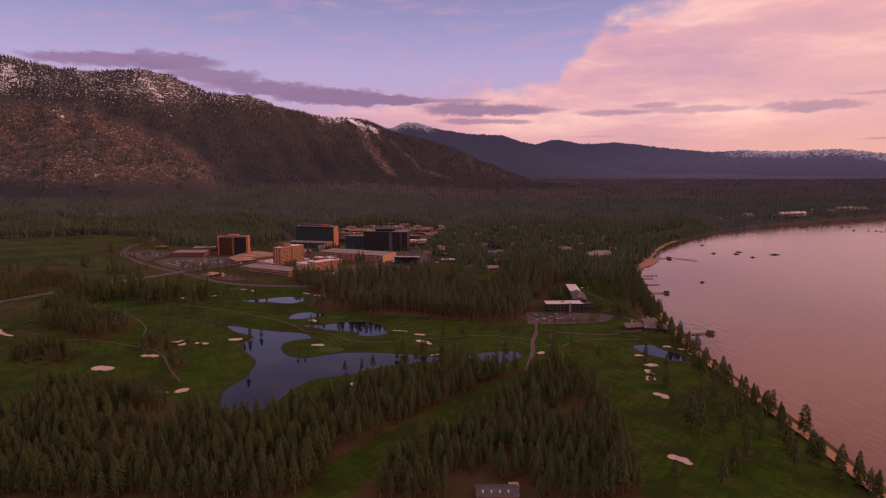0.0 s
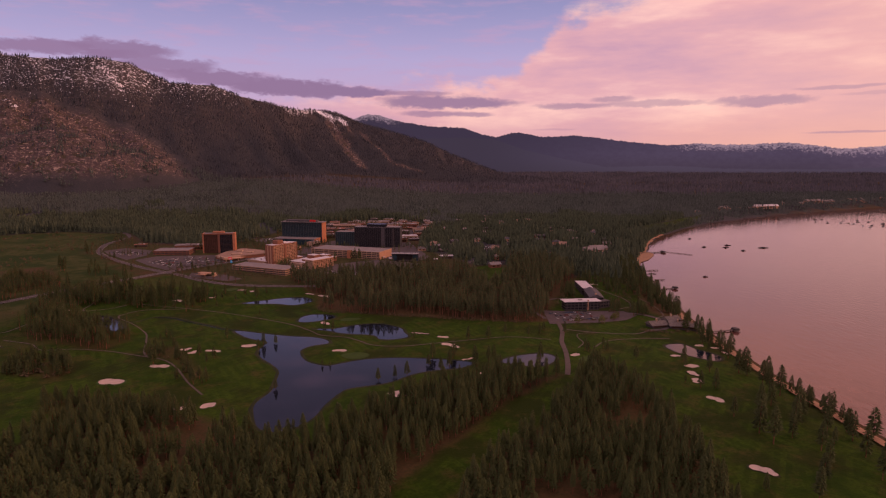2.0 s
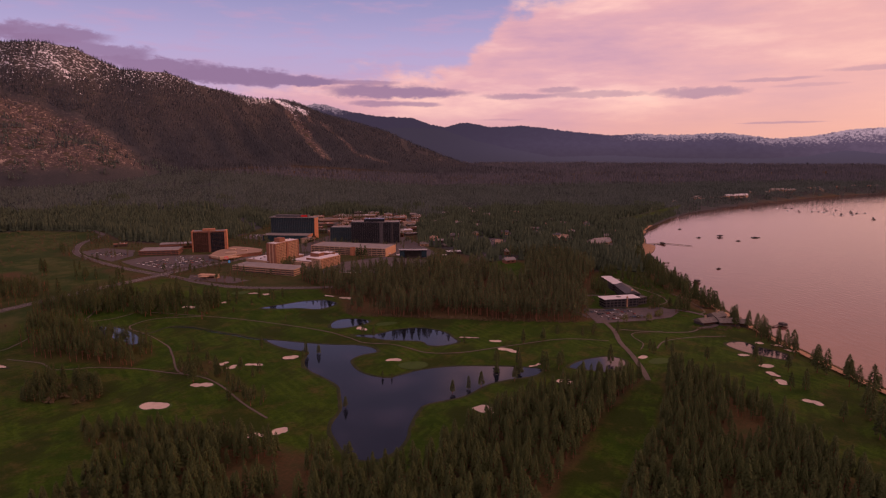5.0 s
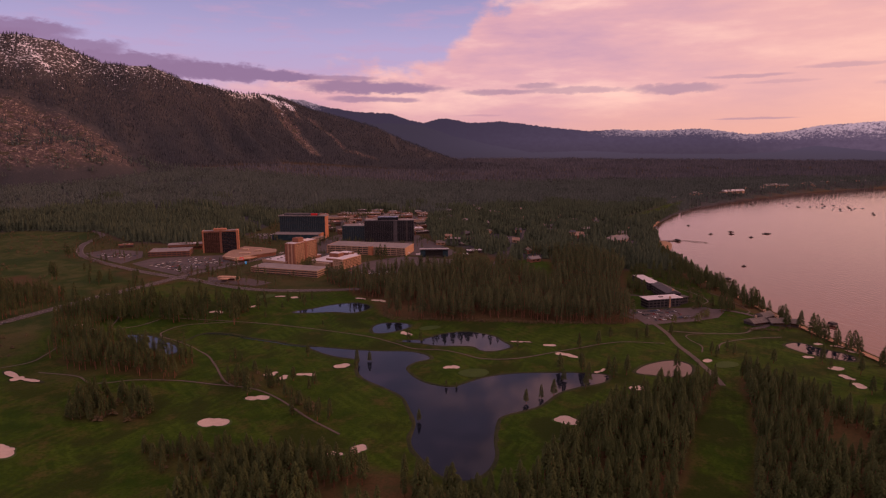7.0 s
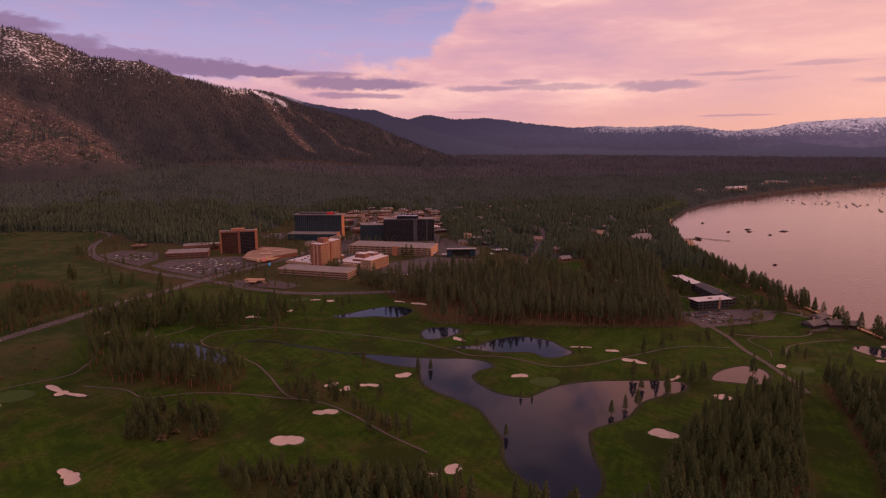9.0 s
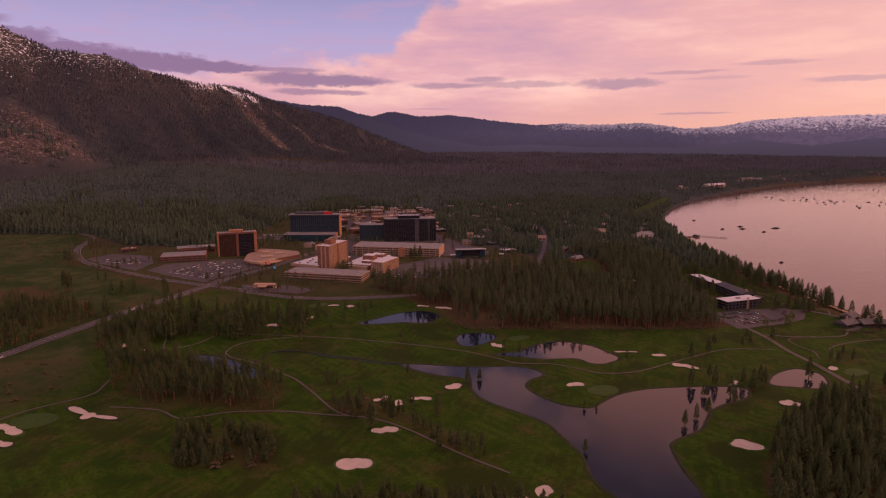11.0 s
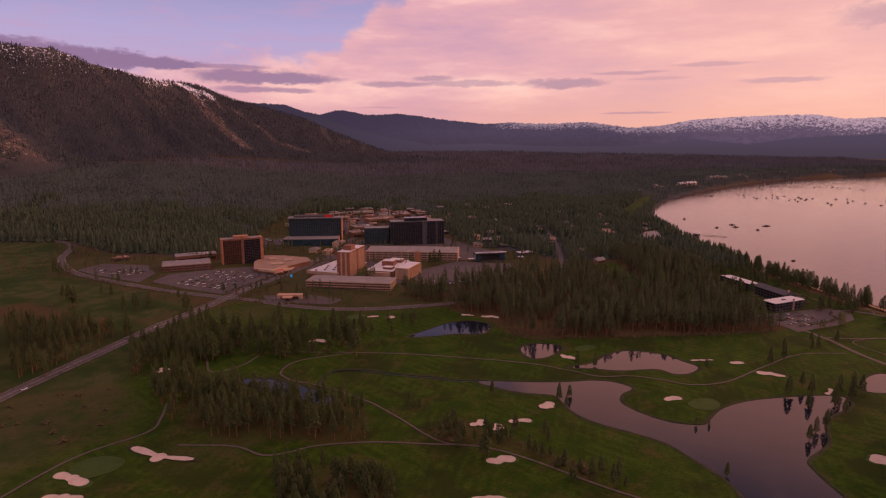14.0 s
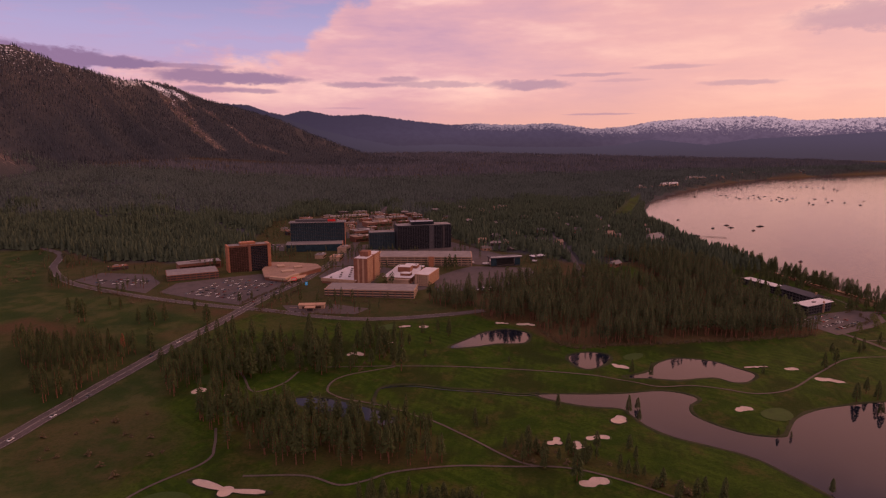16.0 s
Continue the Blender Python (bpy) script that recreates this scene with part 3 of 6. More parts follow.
BIG = np.array([(-3000, 900), (-1150, 1500), (-735, 1545), (-640, 1390), (-500, 1330), (-430, 1430), (-400, 1560), (-330, 1760), (-120, 1860), (20, 1750), (-20, 1560), (-40, 1300), (20, 1190), (60, 1090),
                (190, 1105), (215, 1000), (240, 960), (330, 1000), (460, 1150), (560, 1330), (700, 1500), (920, 1800), (1420, 2250), (1820, 2490), (2500, 2710), (3400, 2790), (4200, 2830), (4200, 3000), (-3000, 3000)], float)


def build_ground():
    xs = np.concatenate((np.arange(-4300, -2600, 120), np.arange(-2600, -760, 26), np.arange(-760, 330, 5), np.arange(330, 1000, 24), np.arange(1000, 7000, 130)))
    ys = np.concatenate((np.arange(-500, 320, 60), np.arange(320, 1120, 5), np.arange(1120, 5400, 26)))
    X, Y = np.meshgrid(xs, ys)
    P = np.c_[X.ravel(), Y.ravel()]
    z = land(P)
    nx, ny = len(xs), len(ys)
    i = np.arange(nx * ny).reshape(ny, nx)
    F = np.c_[i[:-1, :-1].ravel(), i[:-1, 1:].ravel(), i[1:, 1:].ravel(), i[1:, :-1].ravel()]
    me = fast_mesh("ground", np.c_[P, z], F, [GROUND], smooth=True)
    col = np.zeros((len(P), 4), np.float32)
    col[:, 3] = 1

    def soft(poly, w):
        lo, hi = poly.min(0) - 3 * w, poly.max(0) + 3 * w
        near = np.nonzero(((P > lo) & (P < hi)).all(1))[0]
        q, out = P[near], np.zeros(len(P))
        d, _ = seg_distance(q, poly, np.roll(poly, -1, 0))
        out[near] = sstep(-w, w, np.where(inside(q, poly), d, -d) + fold_noise(q, 22, 4, 2) * w)
        return out
    golf = np.maximum(soft(GOLF, 8), soft(LAWN, 8))
    for k in ("front_west", "front_east", "strip", "grove", "low", "low_east", "fringe"):
        golf = golf * (1 - (.9 if k in ("front_west", "front_east", "strip") else .5) * soft(WOODS[k], 5))
    for lawn in WOOD_LAWNS:
        golf = np.maximum(golf, soft(lawn, 9))
    col[:, 0] = golf
    west = sstep(-500, -580, P[:, 0]) * sstep(900, 800, P[:, 1]) * .3
    field = np.array([(-760, 600), (-1100, 850), (-1000, 1120), (-780, 1060), (-560, 970), (-490, 1000), (-530, 860), (-590, 700), (-680, 520)], float)
    col[:, 1] = np.clip(soft(MEADOW, 14) + .85 * soft(field, 18) + west * (P[:, 1] > 500) + soft(CITY, 10) * .9, 0, 1)
    x, y = P[:, 0], P[:, 1]
    yc, yb = np.interp(x, CREST[:, 0], CREST[:, 1]), np.interp(x, FOOT[:, 0], FOOT[:, 1])
    u = (y - yb) / (yc - yb)
    kx, ky = (x + 1560) / 560, (y - 2790) / 420
    k = np.clip(1 - np.sqrt(kx * kx * np.where(kx > 0, 1.0, .35) + ky * ky), 0, 1)
    ski = np.zeros(len(P))
    for a, b, w in SKI_RUNS:
        d, _ = seg_distance(P, np.array([a], float), np.array([b], float))
        ski = np.maximum(ski, sstep(w, w * .5, d + fold_noise(P, 90, 12, 2) * w * .4))
    col[:, 2] = np.clip(np.maximum(.9 * sstep(0, .2, k), np.maximum(sstep(.25, .8, u) * .3, ski * .95)), 0, 1)
    a = me.color_attributes.new("cover", "FLOAT_COLOR", "POINT")
    a.data.foreach_set("color", col.ravel())
    sn = np.zeros(len(P), np.float32)
    for a0, b0, w, s in SNOW_RUNS:
        d, _ = seg_distance(P, np.array([a0], float), np.array([b0], float))
        sn = np.maximum(sn, s * sstep(w, w * .3, d + fold_noise(P, 50, 13, 2) * w * .5))
    t = me.attributes.new("snow", "FLOAT", "POINT")
    t.data.foreach_set("value", sn.astype(np.float32))
    un = soft(BIG, 12) * (1 - soft(CITY, 8)) * (1 - soft(MEADOW, 10)) * sstep(1.3, 1.0, u)
    un = np.maximum(un, sstep(-.05, .08, u))
    t = me.attributes.new("under", "FLOAT", "POINT")
    t.data.foreach_set("value", un.astype(np.float32))
    dry_mask = np.maximum(.6 * soft(DRY, 10), .6 * soft(np.array([(-500, 690), (-470, 700), (-455, 680), (-470, 655), (-510, 660)], float), 8))
    dry_mask = np.maximum(dry_mask, .6 * soft(np.array([(-480, 1000), (-430, 1010), (-390, 975), (-400, 950), (-470, 960)], float), 10))
    dry_mask = np.maximum(dry_mask, .85 * soft(CITY, 10))
    t = me.attributes.new("dry", "FLOAT", "POINT")
    t.data.foreach_set("value", dry_mask.astype(np.float32))
    g = new("ground", me)
    return tagged(g, "valley floor of turf, meadow and pine duff rising to a mountain", "ground", kind="structure")


SKI_RUNS = [((-680, 4680), (-560, 4429), 62), ((-560, 4429), (-480, 4215), 66), ((-480, 4215), (-334, 3904), 46), ((-528, 4619), (-440, 4400), 34), ((-390, 4489), (-147, 4070), 20), ((-147, 4070), (42, 4062), 20)]
SNOW_RUNS = [((-720, 4690), (-520, 4600), 80, .55), ((-600, 4560), (-540, 4420), 40, .42), ((-1777, 3618), (-1690, 3522), 13, .42), ((-1690, 3522), (-1530, 3415), 9, .4), ((-1530, 3415), (-1440, 3300), 7, .38), ((-2352, 3344), (-2249, 3271), 22, .4), ((-1950, 3066), (-1872, 3040), 16, .5), ((-2350, 3350), (-2250, 3150), 40, .22), ((-860, 4260), (-700, 4740), 60, .25)]
ground = build_ground()


def knoll(P):
    kx, ky = (P[:, 0] + 1560) / 560, (P[:, 1] - 2790) / 420
    return np.clip(1 - np.sqrt(kx * kx * np.where(kx > 0, 1.0, .35) + ky * ky), 0, 1)



def sheet(name, poly, z, material, label, category, lift=None, kind="structure"):
    """A flat outline filled with faces; with lift it is draped over the ground in 10 m cells."""
    bm = bmesh.new()
    vs = [bm.verts.new((x, y, z)) for x, y in poly]
    bm.faces.new(vs)
    if lift is not None:
        p = np.array(poly)
        for axis in (0, 1):
            lo, hi = p[:, axis].min(), p[:, axis].max()
            for k in np.arange(np.ceil(lo / 10) * 10, hi, 10):
                co, no = [0, 0, 0], [0, 0, 0]
                co[axis], no[axis] = k, 1
                bmesh.ops.bisect_plane(bm, geom=bm.verts[:] + bm.edges[:] + bm.faces[:], plane_co=co, plane_no=no)
        q = np.array([v.co[:2] for v in bm.verts])
        for v, h in zip(bm.verts, land(q)):
            v.co.z = h + lift
    bmesh.ops.triangulate(bm, faces=bm.faces[:])
    if sum(f.normal.z for f in bm.faces) < 0:
        bmesh.ops.reverse_faces(bm, faces=bm.faces[:])
    bm.normal_update()
    for f in bm.faces:
        if f.normal.z < 0:
            f.normal_flip()
    ob = part(name, bm, material, None)
    return tagged(ob, label, category, kind=kind)


def ribbon(name, pts, width, material, label, category, lift=.25, step=6, z=None, profile=None, kind="structure"):
    """A strip along a smooth line, draped on the ground."""
    c = open_curve(pts, step)
    t = np.gradient(c, axis=0)
    t /= np.linalg.norm(t, axis=1)[:, None]
    n = np.c_[-t[:, 1], t[:, 0]]
    offs = profile or [(-width / 2, 0), (-width / 6, .04), (width / 6, .04), (width / 2, 0)]
    rows = []
    for o, dz in offs:
        q = c + n * o
        rows.append(np.c_[q, (land(q) if z is None else np.full(len(q), z)) + lift + dz])
    V = np.concatenate(rows)
    m, k = len(c), len(offs)
    i = np.arange(k * m).reshape(k, m)
    F = np.c_[i[:-1, :-1].ravel(), i[:-1, 1:].ravel(), i[1:, 1:].ravel(), i[1:, :-1].ravel()]
    if np.cross(V[F[0, 1]] - V[F[0, 0]], V[F[0, 3]] - V[F[0, 0]])[2] < 0:
        F = F[:, ::-1]
    ob = new(name, fast_mesh(name, V, F, [material], smooth=True))
    return tagged(ob, label, category, kind=kind)


# lake
lx = np.concatenate((np.arange(200, 1200, 100), np.arange(1200, 7400, 400)))
ly = np.arange(-600, 3300, 150)
LX, LY = np.meshgrid(lx, ly)
li = np.arange(LX.size).reshape(LX.shape)
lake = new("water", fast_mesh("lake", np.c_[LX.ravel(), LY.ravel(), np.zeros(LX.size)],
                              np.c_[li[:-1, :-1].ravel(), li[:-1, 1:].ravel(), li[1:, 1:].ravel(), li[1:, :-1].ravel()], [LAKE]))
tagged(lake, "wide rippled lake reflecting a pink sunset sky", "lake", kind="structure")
ribbon("beach", SHORE[(SHORE[:, 1] > 200) & (SHORE[:, 1] < 1640)][::2], 14, BEACH, "narrow orange sand beach along the lake shore", "beach",
       lift=0, z=0, profile=[(11, 1.9), (7, 1.5), (3.5, 1.0), (0, .25), (-4, -.6)])
sheet("beach", closed_curve([(378, 1150), (400, 1190), (430, 1225), (470, 1300), (440, 1330), (405, 1290), (372, 1200)]), .8, BEACH, "broad tan sand beach by the marina", "beach")


def pond(name, c, z):
    ob = sheet("water", c, z, POND, "still dark golf pond mirroring the dusk sky", "pond")
    t = np.roll(c, -1, 0) - np.roll(c, 1, 0)
    t /= np.linalg.norm(t, axis=1)[:, None]
    n = np.c_[t[:, 1], -t[:, 0]]
    if np.sum(c[:, 0] * np.roll(c[:, 1], -1) - np.roll(c[:, 0], -1) * c[:, 1]) < 0:
        n = -n
    jit = fold_noise(c, 7, 2, 2)
    rows = [np.c_[c - n * .6, np.full(len(c), z - .25)], np.c_[c + n * (.7 + .5 * jit[:, None]), z + .45 + .25 * jit], np.c_[c + n * (3.2 + 1.5 * jit[:, None]), np.full(len(c), z + .05)]]
    V = np.concatenate(rows)
    m = len(c)
    a = np.arange(m)
    b = (a + 1) % m
    F = np.concatenate([np.c_[a + k * m, b + k * m, b + (k + 1) * m, a + (k + 1) * m] for k in (0, 1)])
    if np.cross(V[F[0, 1]] - V[F[0, 0]], V[F[0, 3]] - V[F[0, 0]])[2] < 0:
        F = F[:, ::-1]
    tagged(new("bank", fast_mesh("bank", V, F, [BANK], smooth=True)), "low rough-grass bank round a pond", "bank", kind="structure")


for pname, outline in PONDS.items():
    pond(pname, outline, POND_LEVEL[pname])

# ---- roads, paths, lots ----
ribbon("road", [(-760, 640), (-700, 712), (-644, 787), (-629, 811), (-593, 865), (-571, 897), (-535, 951), (-502, 995), (-469, 1044), (-430, 1101), (-374, 1175), (-323, 1262),
                (-252, 1396), (-198, 1515), (-120, 1700), (0, 1950)], 13.4, ASPHALT, "grey four-lane highway with pale edge lines", "road", lift=.35)
ribbon("road", [(-760, 1560), (-722, 1500), (-714, 1440), (-710, 1369), (-684, 1280), (-650, 1217), (-585, 1140), (-529, 1089), (-481, 1056), (-439, 1031), (-394, 996), (-349, 971), (-300, 957), (-246, 951),
                (-205, 950)], 11, ASPHALT, "grey two-lane loop road curving round the meadow", "road", lift=.4)
ribbon("road", [(0, 1040), (22, 1079), (64, 1154), (99, 1223), (153, 1338), (193, 1451)], 7, ASPHALT, "straight grey road through the pine woods", "road", lift=.4)
for pts in ([(-496, 908), (-486, 850), (-481, 815), (-457, 823), (-440, 845)],
            [(-423, 851), (-355, 831), (-285, 800), (-221, 760), (-184, 728), (-166, 706), (-140, 695), (-121, 678), (-103, 660), (-69, 656), (-12, 672), (46, 685), (92, 672)],
            [(-356, 830), (-405, 824), (-424, 802), (-420, 777), (-399, 756), (-368, 726), (-352, 691), (-334, 644), (-311, 627)],
            [(-500, 690), (-465, 678), (-448, 661), (-431, 660), (-412, 663), (-376, 656), (-343, 642), (-311, 627), (-288, 602), (-262, 560), (-240, 530)],
            [(-512, 760), (-514, 734), (-521, 714), (-560, 690), (-600, 640)],
            [(130, 640), (151, 662), (186, 669), (225, 668)]):
    ribbon("path", pts, 1.8, PATH, "narrow pale cart path across the turf", "path", lift=.3, step=4)
CREEK = [(113, 640), (124, 658), (124, 680), (132, 694), (165, 694)]
ribbon("path", [(118, 748), (113, 705), (102, 665), (96, 625), (88, 588), (80, 560)], 5, PATH, "pale access lane to the lakeside lodge", "path", lift=.3, step=4)
for pts, lab in (([(-470, 1062), (-440, 1098), (-352, 1226), (-395, 1236), (-470, 1218), (-540, 1196), (-560, 1150), (-520, 1104)], "grey parking lot in front of the brown tower"),
                 ([(-575, 1150), (-560, 1205), (-575, 1265), (-640, 1300), (-668, 1262), (-640, 1220)], "grey parking lot beside the loop road"),
                 ([(-226, 1040), (-205, 1115), (-150, 1150), (-118, 1165), (-40, 1120), (-60, 1070), (-140, 1030)], "wide grey empty parking lot behind the garage"),
                 ([(106, 736), (112, 800), (138, 795), (178, 794), (216, 790), (226, 766), (204, 746), (168, 738)], "asphalt lodge parking lot with planted islands"),
                 ([(-340, 1400), (-420, 1440), (-400, 1500), (-345, 1490)], "grey parking lot behind the blue glass tower"),
                 ([(-330, 1255), (-255, 1240), (-115, 1180), (-50, 1140), (-20, 1190), (-40, 1300), (-60, 1420), (-140, 1440), (-235, 1420), (-262, 1390)], "grey paved ground between hotel towers"),
                 ([(-352, 1120), (-362, 1110), (-268, 1052), (-235, 1062), (-200, 1120), (-255, 1230), (-318, 1245), (-352, 1190)], "grey paved yard round the cream hotel"),
                 ([(-420, 1018), (-424, 1048), (-365, 1036), (-330, 1005), (-350, 990)], "grey forecourt of the filling station"),
                 ([(-330, 1500), (-180, 1510), (-60, 1470), (0, 1580), (20, 1720), (-120, 1830), (-250, 1770), (-320, 1640)], "grey lots between low shops"),
                 ([(300, 1252), (365, 1272), (345, 1212), (275, 1196)], "grey lot full of parked cars near the shore"),
                 ([(128, 1372), (152, 1385), (112, 1280), (84, 1266)], "narrow grey parking lot in the pine woods")):
    sheet("pavement", pts, 0, ASPHALT, lab, "parking lot", lift=.3)


def offset_line(pts, o):
    c = open_curve(pts, 12)
    t = np.gradient(c, axis=0)
    t /= np.linalg.norm(t, axis=1)[:, None]
    return c + np.c_[-t[:, 1], t[:, 0]] * o


HIGHWAY = [(-760, 640), (-700, 712), (-644, 787), (-629, 811), (-593, 865), (-571, 897), (-535, 951), (-502, 995), (-469, 1044), (-430, 1101), (-374, 1175), (-323, 1262), (-252, 1396)]
for o in (-6.0, -.35, .35, 6.0):
    ribbon("lane_line", offset_line(HIGHWAY, o), .24, PAINT, "pale painted line on the highway", "road marking", lift=.46, step=12)
for o in (-4.9, 4.9):
    ribbon("lane_line", offset_line([(-714, 1440), (-710, 1369), (-684, 1280), (-650, 1217), (-585, 1140), (-529, 1089), (-481, 1056), (-439, 1031), (-394, 996), (-349, 971), (-300, 957), (-246, 951)], o), .3, PAINT,
           "pale edge line on the loop road", "road marking", lift=.5, step=12)
# streams
STREAM = [(-399, 752), (-396, 768), (-383, 788), (-358, 785), (-330, 765), (-305, 750), (-285, 735), (-266, 731)]
ribbon("stream", STREAM, 1.0, POND, "narrow dark stream linking two ponds", "stream", lift=.35, step=4)
ribbon("bank", [(x + 2.5, y + 3.0) for x, y in STREAM], 3.0, BANK, "rough brown grass along the stream", "bank", lift=.45, step=4)
ribbon("stream", CREEK, 1.3, PATH, "pale stony creek bed near the lodge", "stream", lift=.3, step=3)


for pts, w, lab in (([(214, 780), (232, 772), (246, 752), (250, 728), (236, 706), (214, 700)], 6, "grey drive curving to the clubhouse"), ([(106, 760), (100, 800), (112, 840), (150, 860), (172, 845)], 5, "grey service lane behind the lodge"),
                    ([(216, 800), (236, 815), (240, 850), (225, 900), (212, 950)], 2, "pale footpath on the lodge lawn"), ([(246, 752), (262, 770), (268, 810), (262, 850)], 2, "pale footpath above the shore"),
                    ([(214, 700), (196, 688), (170, 690), (140, 700), (118, 712)], 2.4, "pale cart path by the clubhouse")):
    ribbon("path", pts, w, ASPHALT if w > 3 else PATH, lab, "path", lift=.32, step=4)


# ---- bunkers and greens ----
def blob(x, y, rx, ry, turn, seed, n=64):
    """A lobed outline: overlapping rounds along a bent spine, seen from its middle."""
    r = random.Random(seed)
    if ry > rx:
        rx, ry, turn = ry, rx, turn + math.pi / 2
    m = 3 + seed % 3
    lobes = [(0.0, 0.0, ry * .62)]
    for k in range(m):
        u = (rx - ry * .7) * (2 * k / (m - 1) - 1)
        lobes.append((u, ry * r.choice((-1, 1)) * r.uniform(.15, .5), ry * r.uniform(.55, .95)))
    out = []
    for a in np.arange(n) / n * 2 * math.pi:
        ca, sa, far = math.cos(a), math.sin(a), 0.0
        for u, v, q in lobes:
            b = u * ca + v * sa
            d = b * b - (u * u + v * v - q * q)
            if d > 0:
                far = max(far, b + math.sqrt(d))
        out.append(far)
    out = np.array(out)
    for _ in range(2):
        out = .25 * np.roll(out, 1) + .5 * out + .25 * np.roll(out, -1)
    a = np.arange(n) / n * 2 * math.pi
    u, v = out * np.cos(a), out * np.sin(a)
    return np.c_[x + u * math.cos(turn) - v * math.sin(turn), y + u * math.sin(turn) + v * math.cos(turn)]


def oval(x, y, rx, ry, turn, seed, n=40):
    a = np.arange(n) / n * 2 * math.pi
    s = 1 + .07 * np.sin(2 * a + seed) + .05 * np.sin(3 * a + seed * 2)
    u, v = rx * s * np.cos(a), ry * s * np.sin(a)
    return np.c_[x + u * math.cos(turn) - v * math.sin(turn), y + u * math.sin(turn) + v * math.cos(turn)]


def bunker(x, y, rx, ry, turn, seed):
    """A sand hollow: dished sand inside a raised turf lip."""
    c = blob(x, y, rx, ry, turn, seed)
    m = len(c)
    mid = np.array([x, y])

    def ring(k, up):
        q = mid + (c - mid) * k
        return np.c_[q, np.maximum(land(q), land_at(x, y) - .5) + up]
    V = np.concatenate([ring(1.0, .47), ring(.93, .35), ring(.6, .30), np.array([[x, y, land_at(x, y) + .3]])])
    a = np.arange(m)
    b = (a + 1) % m
    F = np.concatenate([np.c_[a + k * m, b + k * m, b + (k + 1) * m] for k in (0, 1)] + [np.c_[a + k * m, b + (k + 1) * m, a + (k + 1) * m] for k in (0, 1)] + [np.c_[a + 2 * m, b + 2 * m, np.full(m, 3 * m)]])
    t = thing("bunker", (0, 0, 0), "pale raked sand bunker cut into green turf", "sand bunker", "bunkers on the golf course")
    o = new("sand", fast_mesh("sand", V, F, [SAND], smooth=True))
    o.parent = t
    lip = np.concatenate([ring(.985, .30), ring(1.03, .62), ring(1.2, -.1)])
    F = np.concatenate([np.c_[a + k * m, b + k * m, b + (k + 1) * m, a + (k + 1) * m] for k in (0, 1)])
    o = new("lip", fast_mesh("lip", lip, F[:, ::-1], [GREEN if seed % 3 else BANK], smooth=True))
    o.parent = t
    tagged(o, "raised turf lip")


WEST_BUNKERS = [(-510, 677, 25, 7, 2.55), (-521, 829, 6, 5, .3), (-382, 871, 8, 4, 2.9), (-312, 929, 7, 4, 2.8), (-293, 920, 5, 4, .2), (-342, 888, 5, 3, .5), (-298, 657, 7, 4.5, .4),
           (-305, 606, 9.5, 5.5, 2.7), (-556, 664, 12, 4.5, 2.6), (-556, 645, 11, 5, 2.8), (-460, 545, 12, 5, 2.4), (-331, 566, 10, 7, 2.5), (-499, 815, 4, 2.5, .1)]
POND_BUNKERS = [(-287, 647, 6, 4, 1), (-268, 652, 8, 3.5, 2.9), (-236, 668, 8, 6, .2), (-167, 752, 4, 8, .5), (-138, 643, 7.5, 4.5, 2.8), (-52, 704, 11, 3, 2.65), (-27, 688, 6, 4.5, 2.4),
           (-20, 656, 11, 5, 2.6), (-207, 901, 7, 3, 2.9), (-185, 889, 10, 4, 2.7), (-75, 520, 6, 10, .7), (-6, 612, 7, 2.5, .5), (-246, 503, 8, 4, .1), (-228, 507, 6, 4, .6)]
SHORE_BUNKERS = [(8, 568, 7, 5, 2.6), (103, 618, 5, 4, .5), (246, 644, 6, 3.5, .2), (264, 637, 7, 3.5, -.4), (266, 620, 6, 3.5, -.6), (206, 577, 6, 4, .3), (198, 556, 4.5, 7, .4),
           (192, 538, 5, 4.5, .3), (188, 496, 4, 7, .5), (159, 380, 5, 8.5, .35), (112, 949, 6, 3, .2), (225, 940, 6, 3, .1), (205, 610, 6, 5, .2)]
BUNKERS = WEST_BUNKERS + POND_BUNKERS + SHORE_BUNKERS
for s, (x, y, rx, ry, tn) in enumerate(BUNKERS):
    bunker(x, y, rx, ry, tn, s + 3)
for x, y, rx, ry, tn, s in ((-120, 628, 14, 9, .2, 41), (-545, 675, 16, 12, .3, 42), (-512, 850, 13, 10, .2, 43), (-330, 935, 12, 8, .2, 44), (-138, 768, 12, 7, .2, 45), (115, 605, 12, 8, .3, 46)):
    sheet("green", oval(x, y, rx, ry, tn, s), 0, GREEN, "smooth bright putting green", "putting green", lift=.28)


